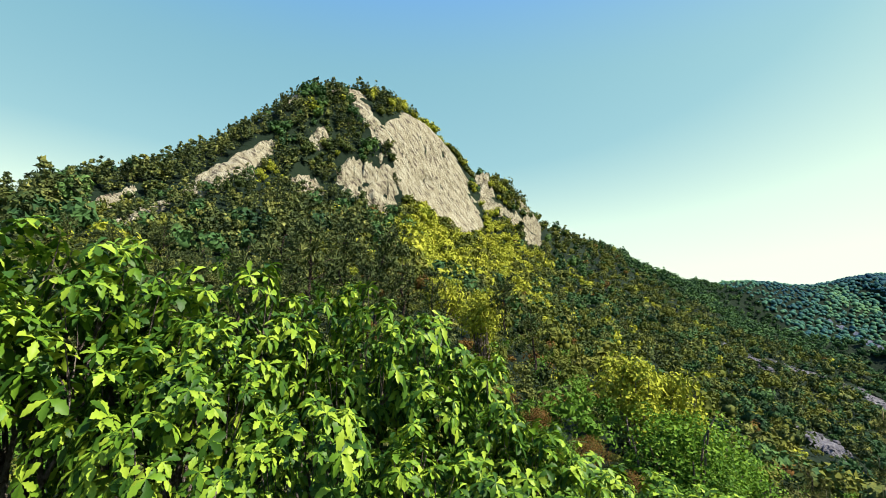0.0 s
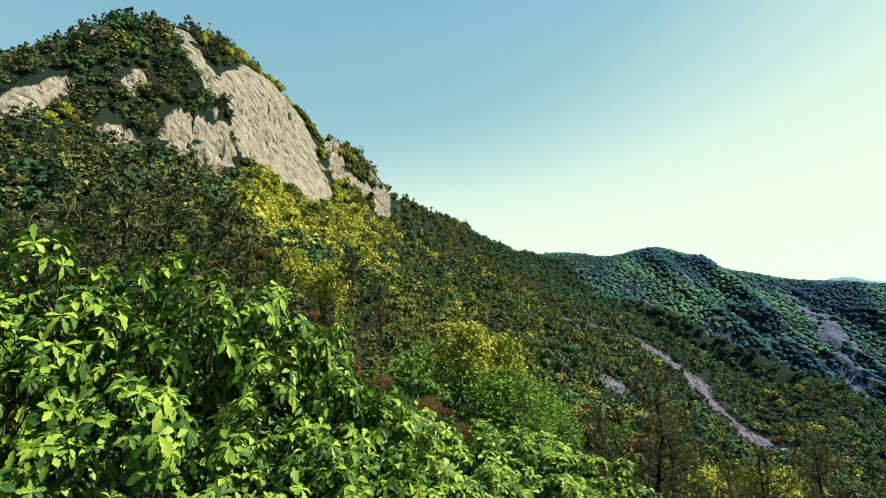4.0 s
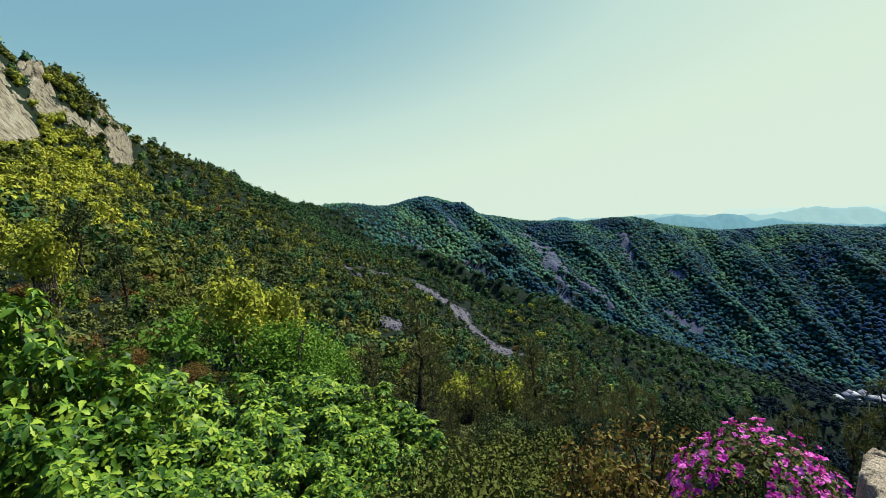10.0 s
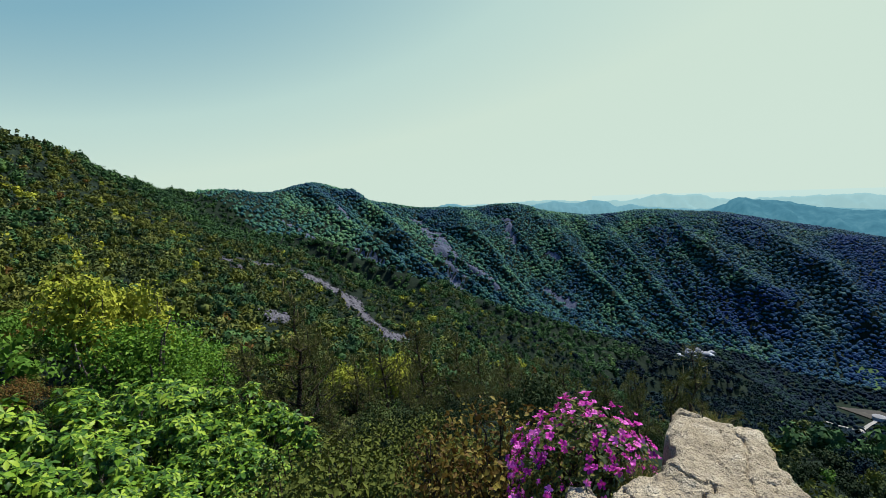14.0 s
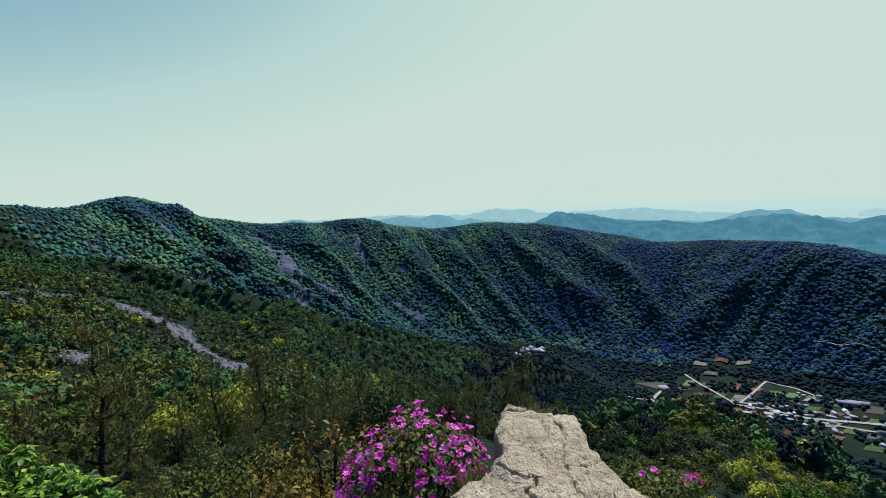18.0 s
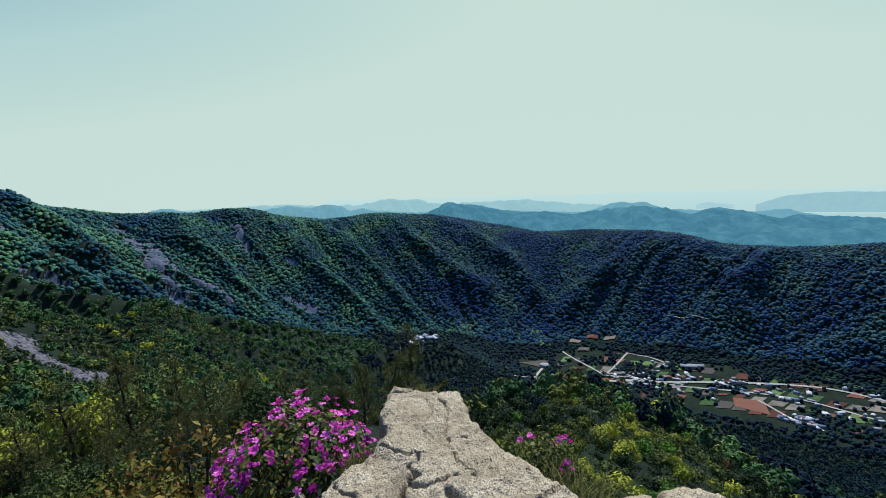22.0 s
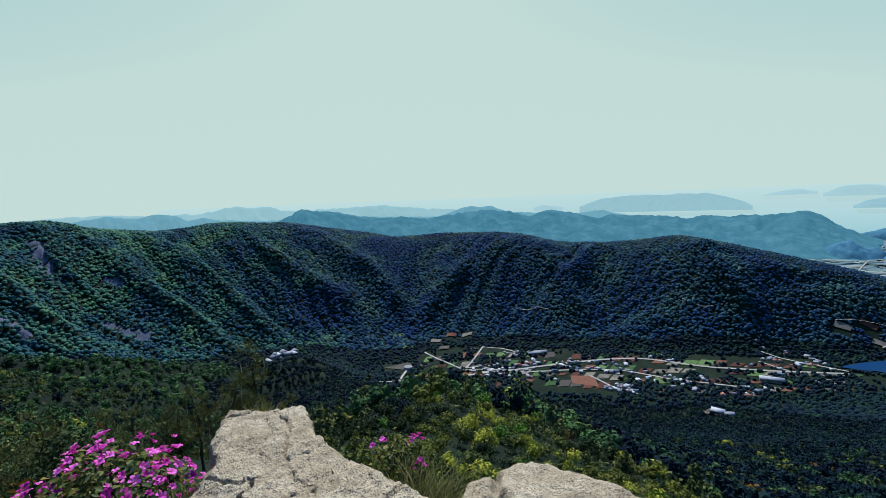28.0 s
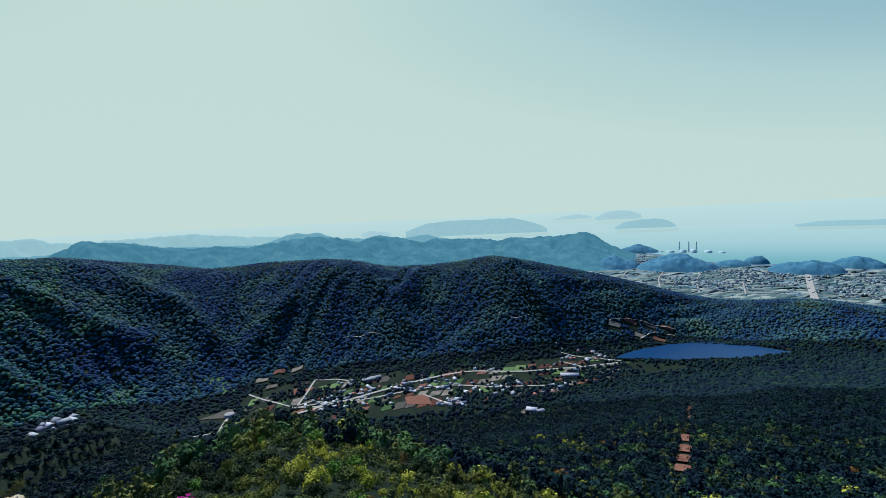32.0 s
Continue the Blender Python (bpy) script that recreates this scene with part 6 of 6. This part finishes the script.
def put_bush(name, kit, b, r, el, tall, scale, label, category="bush", group="", turn=0.0, origin=(0, 0, 0)):
    a = radians(b)
    x, y = origin[0] + r * math.sin(a), origin[1] + r * math.cos(a)
    base = origin[2] + r * math.tan(radians(el)) - tall * scale
    soil = float(height(math.degrees(math.atan2(x, y)), math.hypot(x, y))) - 0.1
    top, base = base + tall * scale, min(base, soil)
    scale *= max(1, (top - base) / (tall * scale)) ** 0.65
    ob = thing(name, label, category, group, at=Matrix.LocRotScale((x, y, base), Euler((0, 0, turn)), (scale, scale, (top - base) / tall)))
    part("branchwork", kit[0], ob)
    tagged(part("foliage", kit[1], ob), kind="stuff")
    return ob


FRESH = material("fresh_leaf", [(0.0372, 0.0899, 0.00806), (0.0775, 0.161, 0.0118), (0.13, 0.217, 0.0198)], 1.5, 0.55, 0.0, island_random=0.6, translucent=0.25)
kit = bush_parts(200, 2.0, 4.6, 9500, 0.125, FRESH, 26, 18)
put_bush("young_tree", kit, 30.5, 20.5, -10.4, 4.6, 1.4, "round fresh green broadleaf tree below the brow", "tree")
put_bush("young_tree", kit, 36, 23, -14.0, 4.6, 1.1, "round fresh green broadleaf tree below the brow", "tree", turn=2)
kit = bush_parts(205, 1.4, 2.6, 2600, 0.15, LIME, 18, 9)
put_bush("yellow_green_bush", kit, 26, 25, -5.8, 2.6, 1.05, "yellow-green spring bush on the slope")
put_bush("yellow_green_bush", kit, 30.5, 27, -7.2, 2.6, 0.65, "small yellow-green spring bush", turn=1)
put_bush("yellow_green_bush", kit, 6, 44, 2.6, 2.6, 1.2, "yellow-green spring bush on the slope", turn=2)
put_bush("yellow_green_bush", kit, 10.5, 36, 1.2, 2.6, 1.0, "yellow-green spring bush on the slope", turn=3)
put_bush("yellow_green_bush", kit, 58, 22, -18.5, 2.6, 0.85, "yellow-green spring bush on the slope", turn=4)
put_bush("yellow_green_bush", kit, 52, 19, -19.5, 2.6, 0.7, "yellow-green spring bush on the slope", turn=5)
kit = bush_parts(210, 1.3, 2.2, 2600, 0.085, BROWN, 40, 12, DARKBARK)
for i, (b, r, s) in enumerate([(12, 24, 0.75), (15.5, 21, 0.7), (18, 24, 0.8), (21, 19, 0.6), (8, 26, 0.7), (16, 16, 0.5), (25, 17, 0.45), (22, 13, 0.4), (58, 17, 0.4), (28, 26, 0.6)]):
    put_bush("rusty_bush", kit, b, r, math.degrees(math.atan((float(height(b, r)) + 2.3 * s) / r)), 2.2, s, "rust-brown bush with half-bare twigs", "bush", "rusty bushes", i * 1.3)


# ---- pines ----
def pine_parts(seed, tall, spread, limbs, tufts, needles, wide, length, candle=True, flat=0.0):
    """A crooked trunk with upswept limbs; needles stand in brushes along the outer limbs, candles on their tips."""
    g = np.random.default_rng(seed)
    trunk_path = crooked(g, (0, 0, -0.2), (g.normal() * 0.07 * tall, g.normal() * 0.07 * tall, tall * 0.94), 9, 0.2)
    wood = [tube(trunk_path, np.linspace(0.022, 0.005, 9) * tall, 7)]
    nv, cv = [], []
    for i in range(limbs):
        h = 0.24 + 0.76 * (i + g.random()) / limbs
        at = trunk_path[min(8, int(h * 8.4))]
        reach = spread * (1.1 - 0.85 * h ** 1.5) * g.uniform(0.6, 1.05)
        az = i * 2.4 + g.normal() * 0.35
        way = np.array((math.cos(az), math.sin(az), g.uniform(0.15, 0.5) * (1 - flat) + 0.5 * max(0, h - 0.7)))
        limb = crooked(g, at, at + way * reach, 7, 0.22)
        limb[:, 2] += np.linspace(0, 1, 7) ** 2 * reach * 0.22
        wood.append(tube(limb, np.linspace(0.0075, 0.002, 7) * tall, 4))
        for k in range(tufts):
            u = 1 - 0.62 * (k / tufts) ** 0.8
            c = limb[min(6, int(u * 6))] * (u * 6 % 1 if u < 1 else 0) + limb[min(5, int(u * 6 - 1e-6))] * (1 - (u * 6 % 1 if u < 1 else 0))
            c = c if u < 1 else limb[-1]
            c = c + g.normal(size=3) * (1, 1, 0.5) * 0.16 * spread * (0.35 + 0.65 * (1 - u) * 2)
            axis = unit(way / np.linalg.norm(way) * 0.5 + (0, 0, 0.8) + 0.35 * g.normal(size=3))
            d = unit(g.normal(size=(needles, 3)) * 0.75 + axis * 0.8)
            side = unit(np.cross(d, g.normal(size=(needles, 3)))) * wide
            root = c + axis * length * g.uniform(-0.9, 0.3, (needles, 1))
            v = np.stack([root - side, root + side, root + d * length * g.uniform(0.7, 1.2, (needles, 1))], 1).reshape(-1, 3)
            nv.append((v, np.arange(3 * needles).reshape(-1, 3)))
            if candle and k < 1 and g.random() < 0.7:
                cv.append(tube([c, c + (0.01, 0, length * 0.8), c + (0.01, 0.01, length * 1.5)], [wide * 1.7, wide * 1.5, wide * 0.4], 4))
    wv, wf = join(wood)
    v, f = join(nv)
    kit = [("trunk", mesh_np("pine_wood", wv, wf, DARKBARK, True), ""), ("foliage", mesh_np("pine_needles", v, f, NEEDLE if candle else PINE, False), "")]
    if cv:
        v, f = join(cv)
        kit.append(("new_growth", mesh_np("pine_candles", v, f, CANDLE, False), "pale upright new shoots"))
    return kit


def put_pine(kit, b, r, el, tall, scale, label, group, turn=0.0, origin=(0, 0, 0), base=None):
    a = radians(b)
    x, y = origin[0] + r * math.sin(a), origin[1] + r * math.cos(a)
    z = origin[2] + r * math.tan(radians(el)) - tall * scale if base is None else base
    ob = thing("pine_tree", label, "pine tree", group, at=Matrix.LocRotScale((x, y, z), Euler((0, 0, turn)), (scale,) * 3))
    for name, me, lab in kit:
        p = part(name, me, ob, lab)
        if name != "trunk":
            tagged(p, kind="stuff")


NEAR_PINES = [pine_parts(300 + i, 3.4, 1.15, 26, 7, 40, 0.0055, 0.13) for i in range(3)]
# each by its bearing and range and the angle of its top
for i, (b, r, el) in enumerate([(45.8, 14, -10.2), (48, 16, -14.5), (41, 15, -15), (53, 15, -18.5), (57, 17, -17.5), (62, 19, -14.6), (66, 18, -16.4), (70, 16, -19.5), (73.5, 18, -18.6), (77.5, 15, -20), (81, 16, -20.6), (50, 11, -23), (56, 10.5, -24.5), (63, 10, -23.8), (69, 9.5, -25.5), (84.5, 9, -22.5), (88.5, 8, -20.8),
                                (43, 11, -20.5), (60, 14, -20), (75, 9, -25), (67.5, 13, -21.5), (54.5, 13, -21), (47, 9, -26), (79, 11, -22.5)]):
    foot = float(height(b, r)) - 0.15
    put_pine(NEAR_PINES[i % 3], b, r, 0, 3.4, min(2.1, max(0.35, (r * math.tan(radians(el)) - foot) / 3.4)), "dark pine with pale new shoots below the outcrop", "pines below the outcrop", i * 2.1, base=foot)
for i in range(22):  # a thicket of small ones between
    b, r = og.uniform(50, 86), og.uniform(6.5, 13)
    put_pine(NEAR_PINES[i % 3], b, r, 0, 3.4, og.uniform(0.24, 0.4), "small dark pine with pale new shoots in the scrub", "pines below the outcrop", i * 1.3, base=float(height(b, r)) - 0.15)
SPRIG_PINE = pine_parts(320, 1.0, 0.3, 9, 4, 40, 0.003, 0.09)
for b, r, el, s in ((93.6, 4.0, -17.2, 0.9), (91.3, 3.9, -19.5, 0.8), (95.8, 3.7, -22.0, 0.6), (97.5, 3.6, -22.6, 0.5), (88, 4.2, -20.8, 0.7)):
    put_pine(SPRIG_PINE, b, r, el, 1.0, s, "young pine with upright shoots behind the slab", "young pines behind the slab", b)
FAR_PINES = [pine_parts(330 + i, 4.5, 1.75, 17, 6, 15, 0.04, 0.33, False, 0.6) for i in range(4)]
pg = np.random.default_rng(21)
for i, (b, r, el, s) in enumerate([(-15, 27, 7.5, 1.25), (-10.5, 25, 9.0, 1.3), (-6.5, 29, 8.2, 1.2), (-3, 27, 8.6, 1.2), (-18, 30, 5.8, 1.0), (0.5, 32, 6.0, 1.0), (-13, 21, 3.5, 0.9), (-5, 21, 3.2, 0.9), (-22, 34, 5.0, 1.0), (4, 30, 3.4, 0.8), (13, 34, 2.6, 0.8), (-25, 40, 4.2, 1.1), (16, 26, -1.0, 0.7)]):
    put_pine(FAR_PINES[i % 4], b, r, el, 4.5, s, "dark spreading pine below the peak", "pines below the peak", i * 1.7)
for i in range(110):  # over the slope below the peak
    b, r = pg.uniform(-46, 3), pg.uniform(17, 62)
    put_pine(FAR_PINES[i % 4], b, r, 0, 4.5, pg.uniform(0.45, 0.85) * (0.75 + r / 130), "spreading pine on the slope below the peak", "pines below the peak", i * 2.3, base=float(height(b, r)) - 0.3)
for i in range(90):  # along the peak's crest and in its clefts
    b = pg.uniform(-40, 17)
    lift = pg.uniform(0.25, 1.0) if i % 2 else pg.uniform(0.94, 1.03)
    r = float(knot(4, b) + (knot(5, b) - knot(4, b)) * lift)
    if bare_rock(b, r) and lift < 0.9 or -24 < b < -14 and lift < 0.4:
        continue
    if -13 < b < -4 and lift > 0.72 or 3 < b < 11 and lift < 1.0:
        continue
    put_pine(FAR_PINES[i % 4], b, r, 0, 4.5, pg.uniform(0.6, 1.05) * (0.6 if b < -14 else 1.0), "wind-shaped pine on the granite peak", "pines on the peak", i, base=float(height(b, r)) - 0.2)


# ---- azaleas ----
def flower_mesh(seed):
    """Five crimped petals opening from a short funnel."""
    g = np.random.default_rng(seed)
    vs, fs = [], []
    for k in range(5):
        a = 6.283 * k / 5 + g.normal() * 0.08
        c, s = math.cos(a), math.sin(a)
        o = len(vs)
        for r, w, z in ((0.003, 0.003, 0.0), (0.014, 0.009, 0.014), (0.026, 0.012, 0.019 + g.normal() * 0.003), (0.035, 0.004, 0.014 + g.normal() * 0.004)):
            for q in (-1, 1):
                vs.append((r * c - q * w * s, r * s + q * w * c, z + 0.003 * q))
        for i in range(3):
            fs += [(o + 2 * i, o + 2 * i + 1, o + 2 * i + 3), (o + 2 * i, o + 2 * i + 3, o + 2 * i + 2)]
    return mesh_np("azalea_flower", np.array(vs), np.array(fs), PETAL, True)


FLOWERS = [flower_mesh(i) for i in range(4)]


def azalea(centre, radius, depth, tall, flowers, leaves, seed, label):
    g = np.random.default_rng(seed)
    ob = thing("azalea_bush", label, "azalea", "azaleas by the outcrop", at=Matrix.Translation(centre))
    d = unit(g.normal(size=(leaves, 3)) + (0, 0, 0.5))
    p = d * (radius, depth, tall * 0.75) * g.uniform(0.55, 1.0, (leaves, 1)) * (1 + 0.35 * fractal(d[:, 0] * 2.5 + 7, d[:, 1] * 2.5 + 3, 2, seed))[:, None]
    p[:, 2] += tall * 0.25
    lv, lf = small_leaves(g, p, d + (0, 0, 0.6), 0.045, 0.45)
    stems = [tube(crooked(g, (g.normal() * 0.05, g.normal() * 0.05, -tall * 0.55), p[g.integers(0, leaves)], 6, 0.3), np.linspace(0.010, 0.003, 6), 5) for _ in range(34)]
    sv, sf = join(stems)
    part("branchwork", mesh_np("azalea_stems", sv, sf, DARKBARK, True), ob)
    tagged(part("foliage", mesh_np("azalea_leaves", lv, lf, SPRIG, False), ob, "small yellowish green leaves"), kind="stuff")
    clusters = unit(g.normal(size=(max(5, flowers // 5), 3)) + (-0.35, -0.15, 0.4))
    for i in range(flowers):
        q = unit((clusters[i % len(clusters)] + g.normal(size=3) * 0.11)[None])[0]
        at = q * (radius, depth, tall * 0.75) * g.uniform(0.86, 1.1) * (1 + 0.35 * float(fractal(np.array([q[0] * 2.5 + 7]), np.array([q[1] * 2.5 + 3]), 2, seed)[0])) + (0, 0, tall * 0.25)
        m = frame_to(q + (0, 0, 0.4) + g.normal(size=3) * 0.4, g)
        fl = part("flower", FLOWERS[i % 4], ob, "magenta azalea flower" if i == 0 else "")
        fl.matrix_basis = Matrix.Translation(at) @ Matrix(m.tolist()).to_4x4() @ Matrix.Scale(g.uniform(0.45, 0.74), 4)


azalea((2.34, 0.42, -1.60), 0.48, 0.42, 0.47, 400, 2300, 401, "azalea bush covered in magenta flowers beside the slab")
azalea((2.85, -1.13, -2.05), 0.24, 0.24, 0.36, 40, 520, 402, "small azalea with a few magenta flowers")
kit = bush_parts(215, 0.5, 0.62, 1300, 0.032, AMBER, 24, 10, DARKBARK)
put_bush("amber_bush", kit, 70, 2.95, -23.8, 0.62, 0.9, "small bush with amber and yellow-green leaves", "bush", "amber bushes")
put_bush("amber_bush", kit, 63, 3.1, -27, 0.62, 0.8, "small bush with amber and yellow-green leaves", "bush", "amber bushes", 2)
kit = bush_parts(218, 0.6, 0.8, 1500, 0.045, BRIGHT, 36, 9, DARKBARK)
for i, (b, r, el, s) in enumerate([(56, 3.4, -27, 1.0), (48, 3.6, -25.5, 1.0), (64, 3.8, -24.5, 1.0), (74, 3.6, -25.5, 0.9), (80, 3.9, -23.5, 0.8), (108, 4.0, -28.5, 0.8), (114, 3.6, -32, 0.8), (112, 5.2, -29.5, 0.9), (44, 4.6, -25, 1.2), (51, 4.8, -24, 1.2), (58, 4.6, -24.5, 1.1), (66, 4.7, -24, 1.1), (72, 5.0, -23, 1.1), (77, 5.2, -23, 1.0), (46, 5.6, -22.5, 1.3), (54, 5.8, -22, 1.3), (61, 5.8, -21.5, 1.2), (83, 5.0, -23.5, 0.9), (38, 4.6, -26, 1.1), (47, 3.0, -33, 0.8), (54, 2.9, -34, 0.8), (60, 3.0, -33, 0.8), (66, 2.7, -34, 0.7), (72, 2.5, -35, 0.6), (43, 3.6, -29, 0.9)]):
    put_bush("twiggy_bush", kit, b, r, el - (4.5 if b < 90 else 0), 0.8, s * 0.85, "twiggy olive-green bush round the outcrop", "bush", "twiggy bushes", i * 1.1)


# ---- grass ----
def grass_tuft(name, x, y, z, spread, tall, blades, seed, label):
    g = np.random.default_rng(seed)
    root = np.stack([g.normal(size=blades) * spread * 0.4, g.normal(size=blades) * spread * 0.4, 0 * np.arange(blades)], -1)
    lean = g.normal(size=(blades, 3)) * (0.5, 0.5, 0) + root * (0.7 / spread)
    h = tall * g.uniform(0.5, 1.1, (blades, 1))
    side = unit(np.cross(lean + (0, 0, 1), g.normal(size=(blades, 3)))) * 0.0025
    mid, tip = root + (lean * 0.35 + (0, 0, 0.62)) * h, root + (lean + (0, 0, 0.92)) * h
    v = np.stack([root - side, root + side, mid - side, mid + side, tip], 1).reshape(-1, 3)
    o = np.arange(blades)[:, None] * 5
    f = np.concatenate([o + (0, 1, 3), o + (0, 3, 2), o + (2, 3, 4)])
    ob = new(name, mesh_np(name, v, f, BLADE, False))
    ob.location = (x, y, z)
    return tagged(ob, label, "grass", "grass tufts", "stuff")


for i, (x, y, z, s, h, n) in enumerate([(1.80, -0.02, -1.27, 0.07, 0.09, 130), (2.02, 0.09, -1.30, 0.07, 0.09, 110), (1.70, -0.43, -1.17, 0.06, 0.06, 60), (1.55, -0.98, -1.62, 0.20, 0.19, 320), (1.80, -0.88, -1.6, 0.20, 0.20, 320), (2.05, -0.98, -1.75, 0.22, 0.22, 320), (2.95, -0.30, -1.36, 0.08, 0.08, 90),
                                        (1.42, -0.28, -1.26, 0.05, 0.05, 60), (2.3, -0.95, -1.9, 0.25, 0.3, 260), (1.2, -0.95, -1.5, 0.2, 0.2, 200), (2.12, 0.12, -1.36, 0.08, 0.11, 110)]):
    grass_tuft("grass_tuft", x, y, z, s, h, n, 500 + i, "tuft of yellow-green grass by the rock")

# ---- low scrub between the outcrop and the slopes ----
th, r, p = strew(-44, 108, 5.0, 21.5, 0.78, 0.8)
use = ~((th > 78) & (r < 9)) & ~((th < 47) & (r < 10.5)) & (inside_and_gap(p[:, 0], p[:, 1], slab_outline) < -0.5)
th, r, p = th[use], r[use], p[use]
w = weights(th, r, p[:, 0], p[:, 1])
TUFTY = [leafy_crown(900, 70 + i, 10, 0.8, 0.22) for i in range(5)]
FINE = [leafy_crown(1500, 80 + i, 14, 0.8, 0) for i in range(4)]
for near in (True, False):
    m = (r < 9.5) == near
    tw = [k[m] for k in w]
    leafy = FINE if near else TUFTY
    sunny = (th[m] > 12) & (th[m] < 38)
    mixed_cover(th[m], r[m], p[m], [("pine_cover", PINE, PINE_L, tw[0] * 0.8, "dark young pines among the scrub", 0.7), ("young_oak_cover", LIME, leafy, tw[1] + 0.2 * sunny, "yellow-green young oak scrub", 1.0),
                                    ("olive_cover", OLIVE, leafy, tw[2] * 1.2, "olive-green mixed scrub", 1.0), ("green_cover", GREEN, leafy, tw[3] + 0.9 * sunny, "green broadleaf scrub", 1.0), ("rusty_cover", BROWN, leafy, tw[4], "rust-brown scrub", 0.9),
                                    ("shade_cover", DEEP, leafy, tw[5], "dark green scrub standing in for backlit shade", 1.0), ("sunny_cover", BRIGHT, leafy, tw[6], "yellowish olive scrub, full sun in its colour", 1.0)], np.where(th[m] > 60, 0.36, 0.52), 1.0, 1.7)
